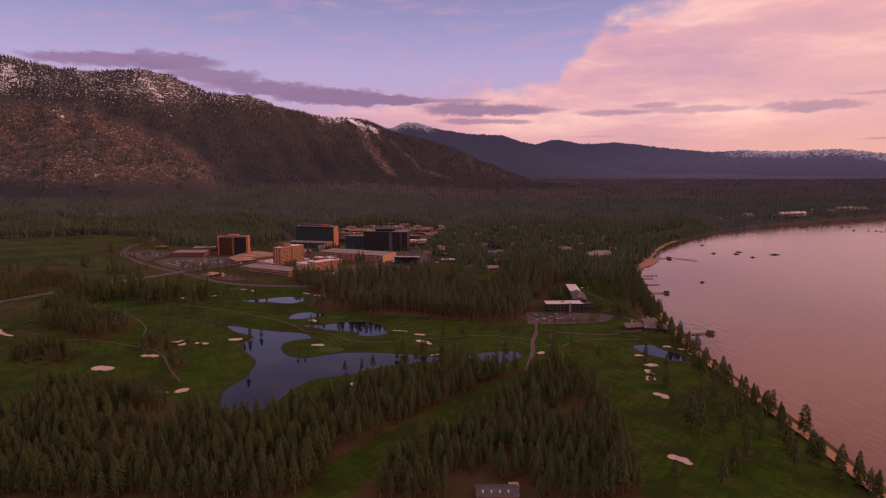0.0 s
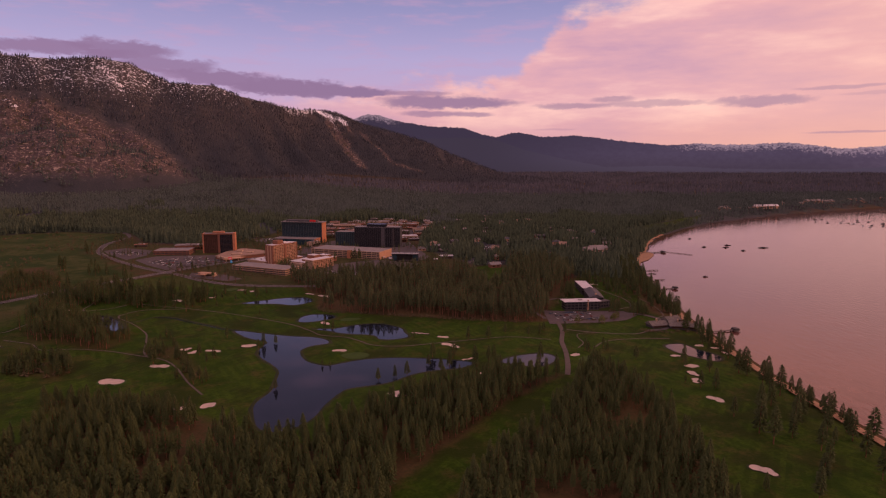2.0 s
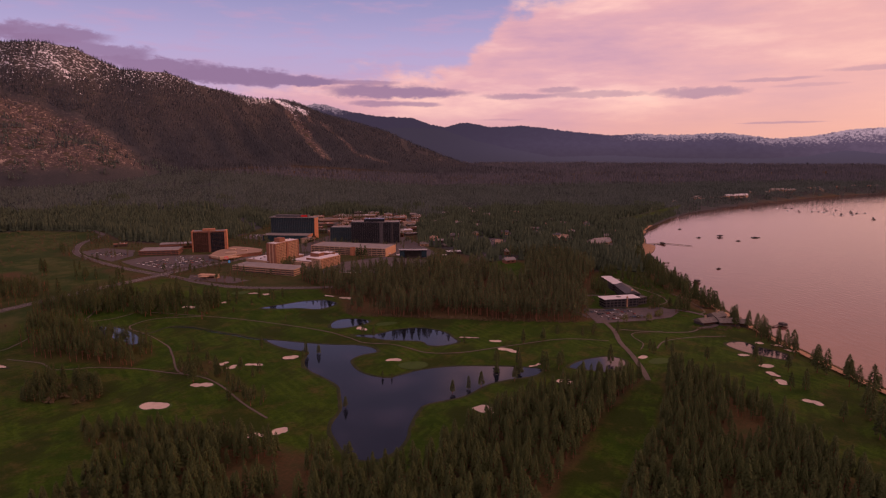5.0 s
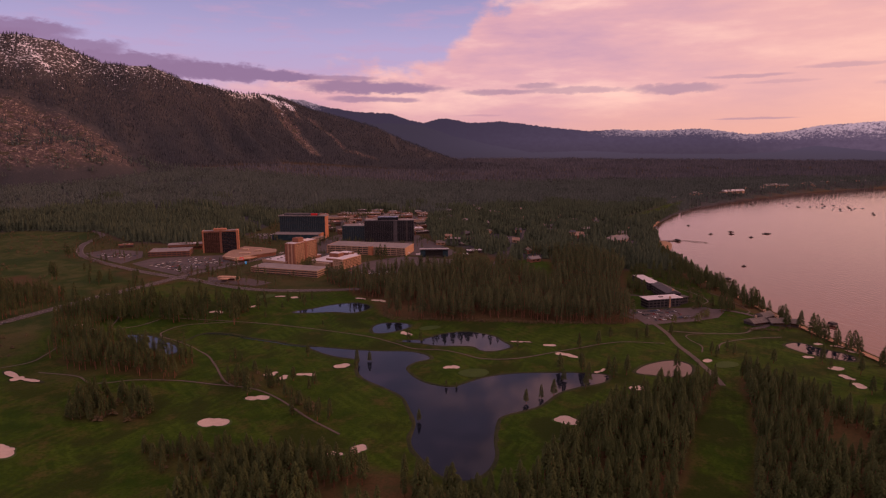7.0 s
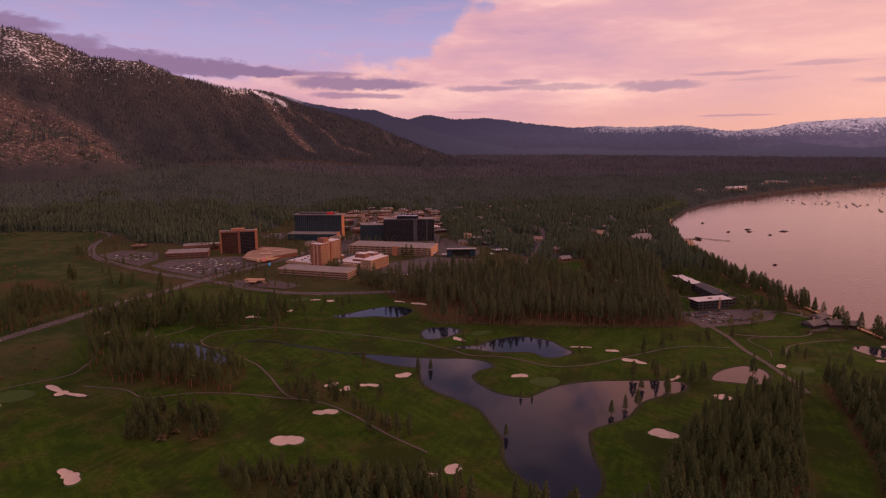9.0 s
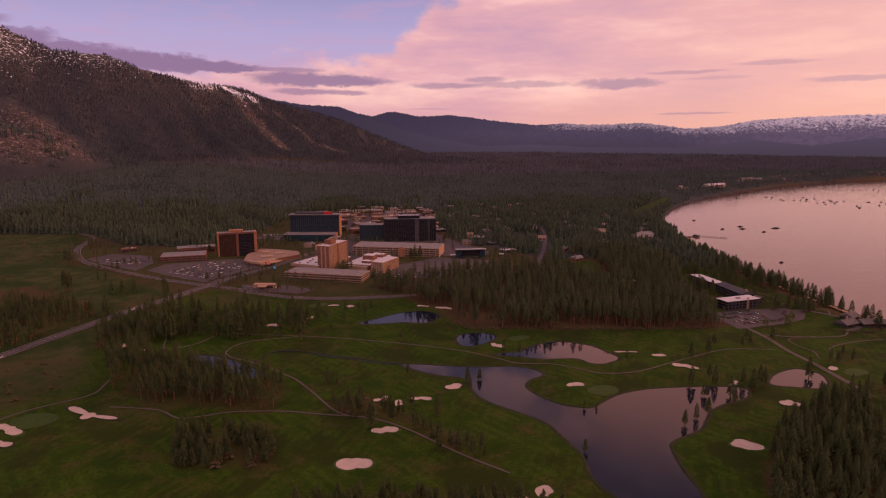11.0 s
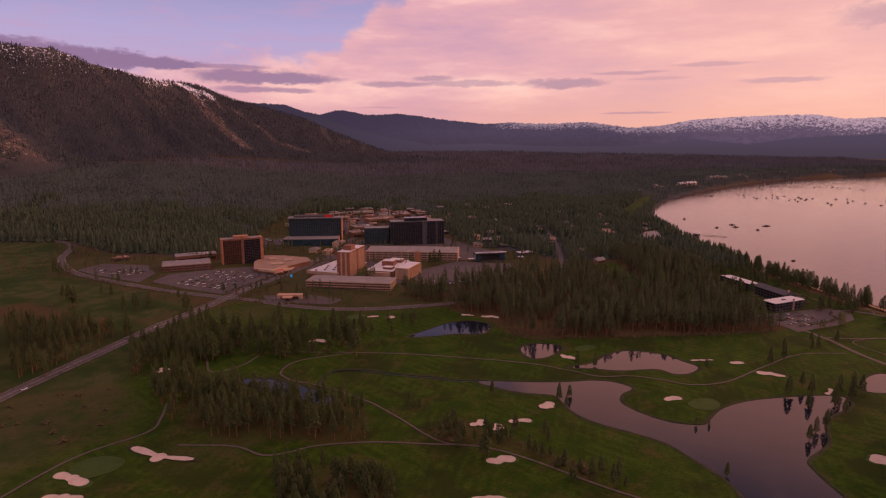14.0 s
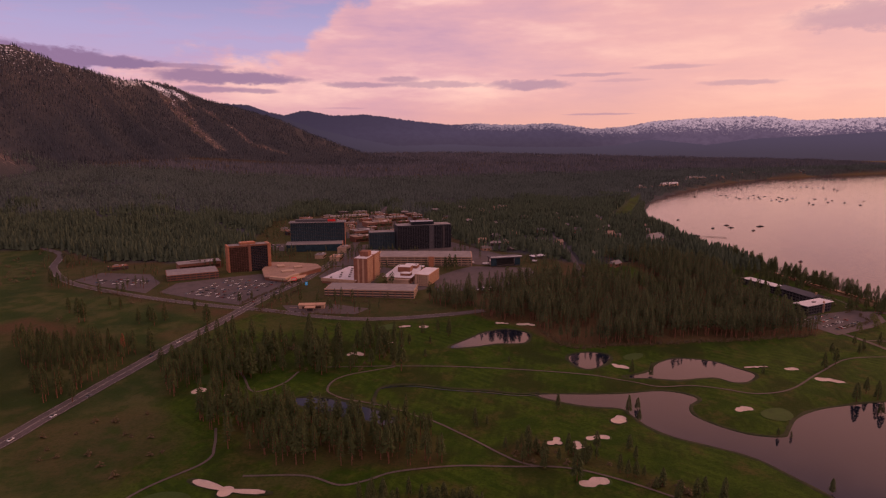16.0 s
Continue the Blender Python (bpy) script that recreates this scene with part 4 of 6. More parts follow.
# ---- trees ----
def clump_tree(rng, n, height, spread, low=.18, blunt=.8, leaf=1.0):
    """Verts and triangles of a crown of small drooping boughs, and of a tapered trunk with limbs."""
    V, F = [], []
    bough = np.array([(1.3, 0, -.30), (-.55, 0, .12), (.15, .72, -.14), (.15, -.72, -.14), (.05, 0, .42)])
    tri = np.array([(0, 2, 4), (2, 1, 4), (1, 3, 4), (3, 0, 4)])
    for i in range(n):
        u = (i + rng.random()) / n
        h = low + (1 - low) * u ** .85
        r = spread * (1 - u) ** blunt * (.55 + .5 * rng.random()) + .03 * spread
        a = i * 2.39996 + rng.uniform(-.5, .5)
        s = leaf * spread * (.62 * (1 - u) ** .6 + .20) * rng.uniform(.75, 1.25)
        q = bough * s * np.array([1, rng.uniform(.7, 1.1), rng.uniform(.65, 1.15)]) + rng.uniform(-.12, .12) * s
        ca, sa = math.cos(a), math.sin(a)
        p = np.c_[q[:, 0] * ca - q[:, 1] * sa + r * .62 * ca, q[:, 0] * sa + q[:, 1] * ca + r * .62 * sa, q[:, 2] + h * height]
        F.append(tri + 5 * i)
        V.append(p)
    tip = np.array([(0, 0, height * 1.03)] + [(.05 * spread * 3 * math.cos(k * 2.1), .05 * spread * 3 * math.sin(k * 2.1), height * .9) for k in range(3)])
    F.append(np.array([(0, 1, 2), (0, 2, 3), (0, 3, 1)]) + 5 * n)
    V.append(tip)
    crown = np.concatenate(V), np.concatenate(F)
    k, r0 = 5, .016 * height
    ring = np.array([(math.cos(j * 2 * math.pi / k), math.sin(j * 2 * math.pi / k)) for j in range(k)])
    tv = [np.c_[ring * r0 * s, np.full(k, z * height)] for s, z in ((1.35, -.03), (1, .05), (.6, .55), (.12, .96))]
    tf = []
    for lev in range(3):
        for j in range(k):
            a, b = lev * k + j, lev * k + (j + 1) % k
            tf += [(a, b, b + k), (a, b + k, a + k)]
    TV = np.concatenate(tv)
    TF = np.array(tf)
    for j in range(4):
        a, h = rng.uniform(0, 6.3), height * rng.uniform(.15, .4)
        ln = spread * rng.uniform(.4, .8)
        b0 = len(TV)
        TV = np.vstack((TV, [(0, 0, h - .006 * height), (0, 0, h + .006 * height), (math.cos(a) * ln, math.sin(a) * ln, h - .1 * ln), (math.cos(a + 1.5) * .008 * height, math.sin(a + 1.5) * .008 * height, h)]))
        TF = np.vstack((TF, [(b0, b0 + 2, b0 + 1), (b0 + 3, b0 + 1, b0 + 2), (b0, b0 + 3, b0 + 2)]))
    return crown, (TV, TF)


def scatter(polys, spacing, seed, keep=None):
    """Jittered points, one a cell, inside any of the outlines."""
    r = np.random.RandomState(seed)
    lo = np.min([p.min(0) for p in polys], 0)
    hi = np.max([p.max(0) for p in polys], 0)
    gx, gy = np.meshgrid(np.arange(lo[0], hi[0], spacing), np.arange(lo[1], hi[1], spacing))
    P = np.c_[gx.ravel(), gy.ravel()] + r.uniform(-.5, .5, (gx.size, 2)) * spacing * 1.15
    ok = np.zeros(len(P), bool)
    for p in polys:
        ok |= inside(P, p)
    P = P[ok]
    return P if keep is None else P[keep(P)]


def dry(P, margin=4):
    """Leaves out ponds, lake, bunkers and roads."""
    ok = shore_dist(P) > 5
    for c in PONDS.values():
        d, _ = seg_distance(P, c, np.roll(c, -1, 0))
        ok &= ~inside(P, c) & (d > margin)
    for x, y, rx, ry, t in BUNKERS:
        ok &= np.hypot(P[:, 0] - x, P[:, 1] - y) > max(rx, ry) + 5
    for line, w in ROADLINES:
        a = np.array(line, float)
        d, _ = seg_distance(P, a[:-1], a[1:])
        ok &= d > w
    return ok


ROADLINES = [([(-760, 640), (-644, 787), (-571, 897), (-502, 995), (-430, 1101), (-323, 1262), (-198, 1515), (0, 1950)], 12),
             ([(-722, 1500), (-710, 1369), (-650, 1217), (-529, 1089), (-439, 1031), (-349, 971), (-205, 950)], 9), ([(0, 1040), (22, 1079), (64, 1154), (99, 1223), (153, 1338), (193, 1451)], 8),
             ([(118, 748), (102, 665), (80, 560)], 7), ([(18, 338), (46, 338)], 11), ([(6, 354), (30, 352)], 8)]


def clear_of_lodge(P):
    ok = np.ones(len(P), bool)
    for x, y, r in ((172, 805, 30), (150, 768, 44), (195, 845, 24), (198, 880, 22), (198, 925, 22), (245, 720, 40), (78, 1000, 22)):
        ok &= np.hypot(P[:, 0] - x, P[:, 1] - y) > r
    return ok


def forest(name, P, kinds, hmin, hmax, seed, mats, label, sink=.2):
    """Many trees in one mesh: kinds are templates (crown, trunk or None) of height 1."""
    r = np.random.RandomState(seed)
    Z = land(P) - sink
    VV, FF, MM, base = [], [], [], 0
    which = r.randint(0, len(kinds), len(P))
    H = (hmin + (hmax - hmin) * r.power(1.6, len(P))) * (1 + .2 * fold_noise(P, 70, seed % 7 + 1, 2))
    W = H * r.uniform(.8, 1.2, len(P))
    A = r.uniform(0, 6.2832, len(P))
    for k, (crown, trunk) in enumerate(kinds):
        s = np.nonzero(which == k)[0]
        if not len(s):
            continue
        ca, sa = np.cos(A[s])[:, None], np.sin(A[s])[:, None]
        for (v, f), mi in ((crown, 0),) + (((trunk, 1),) if trunk else ()):
            x = (v[:, 0] * ca - v[:, 1] * sa) * W[s, None] + P[s, 0, None]
            y = (v[:, 0] * sa + v[:, 1] * ca) * W[s, None] + P[s, 1, None]
            z = v[:, 2] * H[s, None] + Z[s, None]
            VV.append(np.stack((x, y, z), -1).reshape(-1, 3))
            FF.append((f[None] + (np.arange(len(s)) * len(v))[:, None, None]).reshape(-1, 3) + base)
            MM.append(np.full(len(s) * len(f), mi))
            base += len(s) * len(v)
    ob = new(name, fast_mesh(name, np.concatenate(VV), np.concatenate(FF), mats, np.concatenate(MM)))
    return tagged(ob, label, "trees", kind="stuff")


def spike(rng, sides=5, tiers=2):
    """A far conifer: ragged stacked cones of height 1, blunt at the top."""
    V, F = [], []
    for t in range(tiers):
        k = t / max(1, tiers - 1)
        z0, r = .06 + .58 * k, .19 * (1 - .55 * k) * rng.uniform(.85, 1.2)
        z1 = 1 if t == tiers - 1 else z0 + .46
        b = len(V)
        V += [(r * rng.uniform(.6, 1.3) * math.cos(j * 2 * math.pi / sides), r * rng.uniform(.6, 1.3) * math.sin(j * 2 * math.pi / sides), z0 + rng.uniform(-.07, .09)) for j in range(sides)]
        V.append((rng.uniform(-.03, .03), rng.uniform(-.03, .03), z1))
        F += [(b + j, b + (j + 1) % sides, b + sides) for j in range(sides)]
    return (np.array(V), np.array(F)), None


trng = random.Random(5)
NEAR_KINDS = [clump_tree(trng, 92, 1.0, trng.uniform(.125, .17), trng.uniform(.18, .32), trng.uniform(.42, .72), .58) for _ in range(8)]
MID_KINDS = [clump_tree(trng, 58, 1.0, trng.uniform(.115, .17), trng.uniform(.20, .38), trng.uniform(.38, .7), .66) for _ in range(8)]
FAR_KINDS = [spike(trng, 5, 3) for _ in range(8)]
BACK_KINDS = [spike(trng, 5, 2) for _ in range(6)]
TINY_KINDS = [spike(trng, 4, 1) for _ in range(4)]

# single pines, each of its own
PINE_MESH = []
SOLO_KINDS = [clump_tree(trng, 130, 1.0, trng.uniform(.18, .25), trng.uniform(.12, .28), trng.uniform(.36, .66), .46) for _ in range(6)]
for (cv, cf), (tv, tf) in SOLO_KINDS:
    PINE_MESH.append((fast_mesh("crown", cv * 20, cf, [NEEDLE]), fast_mesh("trunk", tv * 20, tf, [BARK])))


def pine(k, x, y, h, turn, label, group):
    t = thing("pine_tree", (x, y, land_at(x, y) - .2), label, "tree", group)
    t.matrix_world = pose(x, y, land_at(x, y) - .2, 0, 0, turn) @ Matrix.Diagonal((h / 20, h / 20, h / 20, 1))
    for nm, me in zip(("crown", "trunk"), PINE_MESH[k]):
        o = new(nm, me)
        o.parent = t
    return t


WEST_SINGLES = [(-380, 690, 12), (-318, 640, 12), (-324, 632, 12), (-360, 905, 19), (-352, 900, 17), (-345, 868, 18), (-388, 910, 18), (-420, 905, 20), (-415, 915, 18), (-460, 905, 20),
           (-470, 930, 21), (-478, 905, 18), (-330, 910, 13), (-322, 842, 7), (-560, 930, 20), (-610, 840, 16), (-640, 870, 18), (-560, 1010, 16), (-575, 1020, 15), (-565, 1030, 14),
           (-550, 1025, 16), (-520, 1045, 13), (-690, 1240, 20), (-680, 1225, 17), (-600, 1160, 13), (-470, 1075, 11), (-455, 1085, 10), (-418, 1050, 12), (-400, 1060, 13), (-430, 1070, 11),
           (-382, 1050, 11)]
MID_SINGLES = [(-42, 620, 14), (-22, 616, 14), (-36, 577, 13), (-1, 608, 14), (-68, 567, 13), (-222, 674, 13), (-210, 678, 9), (-165, 738, 11), (-150, 604, 6), (-142, 600, 5), (-268, 700, 11),
           (-300, 640, 13), (-260, 628, 10), (-300, 905, 12), (-285, 900, 12), (-270, 905, 11), (-255, 800, 6), (70, 690, 10), (45, 700, 10), (-60, 690, 8), (140, 640, 10), (-162, 1150, 22),
           (-154, 1148, 21), (-168, 1153, 18)]
SHORE_SINGLES = [(160, 600, 12), (200, 520, 16), (215, 560, 15), (225, 480, 19), (210, 470, 20), (205, 460, 18), (232, 455, 20), (222, 445, 20), (236, 430, 18), (248, 420, 19), (214, 405, 18),
           (238, 395, 20), (246, 380, 19), (205, 385, 16), (225, 365, 19), (252, 360, 20), (170, 345, 18), (248, 625, 9), (262, 650, 16), (272, 648, 16)]
# pines between the fairways, by the highway, round the ponds and above the shore
FAIRWAY_PINES = [(-633, 1046, 23), (-628, 1047, 21), (-609, 1096, 11), (-597, 1085, 12), (-509, 996, 20), (-501, 946, 19), (-493, 937, 19), (-518, 937, 14), (-511, 928, 18), (-486, 950, 20),
           (-480, 843, 23), (-467, 864, 17), (-456, 876, 25), (-443, 926, 17), (-413, 936, 20), (-427, 860, 16), (-425, 847, 24), (-422, 834, 23), (-417, 837, 25), (-438, 848, 19),
           (-395, 886, 23), (-376, 886, 16), (-356, 869, 22), (-353, 841, 17), (-354, 819, 25), (-334, 876, 17), (-325, 878, 10), (-305, 872, 8), (-279, 885, 13), (-329, 700, 6)]
POND_PINES = [(-332, 643, 11), (-325, 649, 15), (-318, 651, 10), (-329, 656, 8), (-313, 612, 17), (-296, 628, 14), (-290, 630, 9), (-283, 609, 11), (-282, 603, 10), (-264, 617, 9),
           (-275, 586, 7), (-262, 568, 12), (-255, 569, 11), (-247, 562, 12), (-182, 543, 9), (0, 676, 14), (23, 681, 13), (84, 695, 11), (-224, 660, 9), (-154, 726, 12), (-339, 697, 7),
           (-336, 706, 10), (-278, 639, 11), (-275, 569, 12), (-256, 555, 13), (-248, 554, 6), (-648, 1088, 15), (-481, 916, 16), (-463, 878, 19), (-423, 865, 25), (-486, 850, 25),
           (-470, 859, 21)]
EAST_PINES = [(-19, 627, 12), (-27, 592, 16), (-47, 598, 10), (-1, 597, 16), (12, 599, 15), (-79, 566, 11), (-94, 559, 11), (65, 606, 17), (120, 627, 10), (141, 630, 10), (180, 535, 7),
           (200, 577, 10), (187, 521, 14), (206, 593, 15), (241, 556, 20), (247, 552, 21), (244, 523, 21), (246, 516, 19), (248, 504, 23), (260, 483, 14), (259, 461, 18), (187, 433, 25),
           (187, 416, 24), (206, 424, 17), (184, 462, 14), (230, 414, 11), (187, 365, 16), (146, 358, 10), (260, 667, 23), (265, 659, 20), (119, 634, 11), (114, 698, 12), (92, 709, 9),
           (19, 611, 13), (-375, 864, 25)]
for i, (x, y, h) in enumerate(WEST_SINGLES + MID_SINGLES + SHORE_SINGLES + FAIRWAY_PINES + POND_PINES + EAST_PINES):
    pine(i % 6, x, y, h * 1.2, i * 67.0, "tall dark-green pine standing on open turf", "single pines on the golf course")
# pines along the shore
srng = random.Random(8)
for i, c in enumerate(SHORE[(SHORE[:, 1] > 330) & (SHORE[:, 1] < 1180)][::3]):
    if fold_noise(c[None], 60, 31, 1)[0] < -.35:
        continue
    for k in range(4 if c[1] < 700 else 5):
        x, y = c[0] - srng.uniform(7, 26), c[1] + srng.uniform(-20, 20)
        pine(srng.randrange(6), x, y, srng.uniform(14, 25), srng.uniform(0, 360), "tall dark pine above the sandy lake shore", "pines along the shore")

near_pts = scatter([WOODS["front_west"], WOODS["front_east"]], 6.4, 1, lambda P: dry(P) & (fold_noise(P, 45, 7, 2) > -.42))
forest("pine_wood", near_pts, NEAR_KINDS, 12, 25, 2, [NEEDLE, BARK], "dense dark-green pine wood between golf holes")
forest("pine_wood", scatter([WOODS["strip"]], 7.4, 3, lambda P: dry(P) & (fold_noise(P, 40, 9, 2) > -.47) & clear_of_lodge(P) & ~inside(P, WOOD_LAWNS[1]) & ~inside(P, WOOD_LAWNS[2])), MID_KINDS, 11, 30, 4, [NEEDLE_MID_HAZE, BARK], "dense pine belt between golf course and casinos")
forest("pine_wood", scatter([WOODS[k] for k in ("grove", "grove_west", "road_west", "road_east")], 6.7, 5, lambda P: dry(P) & (fold_noise(P, 30, 3, 2) > -.3)), MID_KINDS, 14, 24, 6, [NEEDLE, BARK],
       "loose groves of dark pines beside the highway")
forest("pine_wood", scatter([WOODS["lodge_shore"]], 13, 33, dry), SOLO_KINDS, 15, 27, 34, [NEEDLE, BARK], "tall open pines between lawn and lake")
forest("pine_wood", scatter([LAWN], 13, 66, lambda P: dry(P) & clear_of_lodge(P) & (fold_noise(P, 30, 44, 2) > -.05)), SOLO_KINDS, 10, 22, 67, [NEEDLE, BARK], "open pines on the lodge lawn")
forest("pine_wood", scatter([WOODS["far_west"]], 13, 15, dry), MID_KINDS, 14, 22, 16, [NEEDLE, BARK], "pines on the meadow's edge")



for k, gap, lo, hi, sd in (("low", 6.2, 9, 19, 61), ("low_east", 6.4, 8, 14, 64), ("fringe", 11, 7, 12, 62), ("mid", 14.5, 13, 22, 63)):
    stand = scatter([WOODS[k]], gap, sd, lambda P: dry(P) & (fold_noise(P, 24, sd, 2) > (-.4 if k[:3] == "low" else -.2)))
    forest("pine_wood", stand, SOLO_KINDS, lo, hi, sd, [NEEDLE, BARK], "loose stand of dark-green pines on the golf course")


def visible(P):
    return (np.abs((P[:, 0] - 250) / (P[:, 1] + 200)) < 1.25) & (P[:, 0] > -.85 * P[:, 1] - 50)


def open_ground(P):
    ok = np.ones(len(P), bool)
    for lawn in WOOD_LAWNS:
        ok &= ~inside(P, lawn)
    ok &= dry(P) & ~inside(P, CITY) & ~inside(P, MEADOW) & visible(P) & ((knoll(P) <= 0) | (fold_noise(P, 45, 5, 3) < -.30))
    for x, y, r in CLEARINGS:
        ok &= np.hypot(P[:, 0] - x, (P[:, 1] - y) * .8) > r
    return ok


HOMES = [(249, 1483), (102, 1148), (82, 1072), (209, 1205), (-13, 1354), (-7, 1316), (37, 1380), (29, 1329), (4, 1255), (199, 1786), (89, 1614), (315, 1399), (390, 1392), (420, 1388), (161, 1419), (-42, 1278),
         (84, 1830), (187, 1958), (60, 1690), (30, 1640), (130, 1560), (240, 1620), (300, 1560), (350, 1640), (270, 1330), (230, 1390)]
hr = random.Random(3)
HOMES += [(hr.uniform(-20, 420), hr.uniform(1260, 1900)) for _ in range(22)]
SHORE_HOMES = SHORE[(SHORE[:, 1] > 1980) & (SHORE[:, 0] < 2900)]
CLEARINGS = [(x, y - 22, 20) for x, y in HOMES] + [(109, 1325, 40), (322, 1225, 42), (78, 1000, 28), (225, 925, 32), (190, 860, 34), (240, 730, 40), (150, 1250, 18), (380, 1500, 30)]
far = scatter([BIG], 7.6, 7, lambda P: open_ground(P) & (P[:, 1] < 1900 + 320 * fold_noise(P, 130, 36, 3)) & (fold_noise(P, 120, 2, 3) > -.45))
forest("pine_forest", far, FAR_KINDS, 14, 24, 8, [NEEDLE_FAR_HAZE], "wide pine forest covering the valley floor")
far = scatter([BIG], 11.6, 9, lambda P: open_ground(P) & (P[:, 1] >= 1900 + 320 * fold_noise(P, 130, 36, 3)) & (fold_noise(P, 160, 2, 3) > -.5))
forest("pine_forest", far, BACK_KINDS, 13, 23, 10, [NEEDLE_BACK_HAZE], "wide pine forest reaching towards the mountains")
back = np.array([(-2600, 2960), (4200, 2960), (4600, 5000), (-2600, 5000)], float)


def slopes(P):
    x, y = P[:, 0], P[:, 1]
    yc = np.interp(x, CREST[:, 0], CREST[:, 1])
    ok = visible(P) & (y < yc + 60) & dry(P)
    ok &= ~((knoll(P) > 0) & (fold_noise(P, 45, 5, 3) > -.42) & (fold_noise(P, 11, 25, 1) < .55))
    for a, b, w in SKI_RUNS:
        d, _ = seg_distance(P, np.array([a], float), np.array([b], float))
        ok &= (d > w * .8) | ((d > w * .2) & (fold_noise(P, 26, 19, 2) > .12))
    return ok & (fold_noise(P, 110, 11, 4, .62) > -.46 + .40 * sstep(360, 660, land(P, False)))


hill = np.array([(-3000, 2000), (1100, 3000), (1100, 4900), (-3000, 4900)], float)
forest("mountain_forest", scatter([hill], 11.5, 11, lambda P: slopes(P) & (P[:, 1] > np.interp(P[:, 0], FOOT[:, 0], FOOT[:, 1]) - 80)), TINY_KINDS, 9, 19, 12, [NEEDLE_HIGH_HAZE], "dark conifers thinning up a steep mountainside")
forest("pine_forest", scatter([back], 20, 13, lambda P: visible(P) & dry(P) & ((P[:, 0] > 600) | (P[:, 1] < np.interp(P[:, 0], FOOT[:, 0], FOOT[:, 1])))), TINY_KINDS, 16, 26, 14, [NEEDLE_LAST_HAZE], "far conifer forest on the valley floor")

# trees and hedges among the casinos
FOOTPRINTS = [(-442, 1260, 46), (-385, 1255, 60), (-520, 1235, 48), (-312, 1065, 34), (-345, 1085, 30), (-280, 1050, 30), (-300, 1130, 42), (-230, 1100, 40), (-330, 1160, 40), (-220, 1235, 45), (-160, 1210, 50), (-120, 1190, 40),
              (-305, 1420, 62), (-130, 1345, 66), (-205, 1370, 36), (-70, 1155, 36), (-395, 1030, 24), (-500, 1140, 62), (-450, 1150, 60), (-610, 1240, 40), (-160, 1090, 62), (-90, 1100, 40), (-380, 1460, 38)]


def city_gaps(P):
    ok = dry(P) & (fold_noise(P, 40, 14, 2) > .02)
    for x, y, r in FOOTPRINTS:
        ok &= np.hypot(P[:, 0] - x, P[:, 1] - y) > r
    return ok


forest("city_trees", scatter([CITY], 12.5, 41, city_gaps), MID_KINDS, 9, 20, 42, [NEEDLE_MID_HAZE, BARK], "scattered pines between casino lots and shops")

SHRUB_KINDS = [clump_tree(trng, 9, .8, .55, .0, .5, .8) for _ in range(4)]
LEAF_KINDS = [clump_tree(trng, 40, 1.0, .42, .18, .35, .55) for _ in range(3)]


def along(pts, step, spread, seed):
    r = np.random.RandomState(seed)
    c = open_curve(pts, step)
    return c + r.uniform(-spread, spread, c.shape)


HEDGE = np.concatenate([along([(-178, 862), (-178, 815), (-140, 800), (-60, 780), (20, 758), (85, 744)], 2.2, 3.5, 1), along([(-470, 1066), (-420, 1128), (-360, 1215)], 3, 2.5, 2), along([(-452, 1036), (-420, 1080), (-385, 1130)], 3, 3, 3),
                        along([(-460, 1035), (-400, 1008), (-350, 985)], 5, 4, 4), along([(-372, 1066), (-320, 1030), (-270, 1008)], 3.5, 4, 5), along([(-560, 1150), (-545, 1110), (-510, 1090)], 4, 3, 6),
                        along([(130, 750), (180, 752), (200, 772)], 3, 2, 7), along([(205, 700), (235, 690), (262, 700)], 3, 3, 8), along([(-300, 1085), (-262, 1130)], 3, 4, 9), along([(-650, 1212), (-590, 1132), (-535, 1085)], 6, 2, 10)])
forest("shrubs", HEDGE, SHRUB_KINDS, 2.2, 4.5, 51, [SHRUB, BARK], "low brown-green shrubs along lots and woods")
BUSHY = np.concatenate([scatter([WOODS["low"], WOODS["low_east"], WOODS["fringe"]], 12, 52, dry), scatter([WOODS["mid"], DRY], 22, 57, dry), scatter([MEADOW], 19, 53, lambda P: dry(P) & (fold_noise(P, 90, 8, 2) > .1)), scatter([LAWN], 17, 54, lambda P: dry(P) & clear_of_lodge(P))])
forest("bushes", BUSHY, SHRUB_KINDS, 2.5, 6.5, 55, [SHRUB, BARK], "loose bushes in meadow and rough")
SPRING = np.array([(196, 756), (190, 750), (340, 1060), (330, 1030), (345, 1090), (320, 1000), (60, 900), (75, 880), (250, 1120), (180, 1180), (-290, 1100), (-280, 1110), (-286, 1092), (350, 1130), (365, 1160), (170, 735), (140, 735)], float)
forest("broadleaf_trees", SPRING, LEAF_KINDS, 9, 15, 56, [LEAF, BARK], "pale spring-green broadleaf trees")

# one rust-brown tree by the highway
RUST = mat("rust_needles", (.14, .045, .022), .9, .3, 4, color2=(.20, .065, .03), island=.5)
rust = thing("pine_tree", (0, 0, 0), "dying rust-brown pine beside the highway", "tree")
rust.matrix_world = pose(-584, 948, land_at(-584, 948) - .2) @ Matrix.Diagonal((.75, .75, .75, 1))
for nm, me in zip(("crown", "trunk"), PINE_MESH[2]):
    o = new(nm, me.copy())
    o.parent = rust
    if nm == "crown":
        o.data.materials[0] = RUST

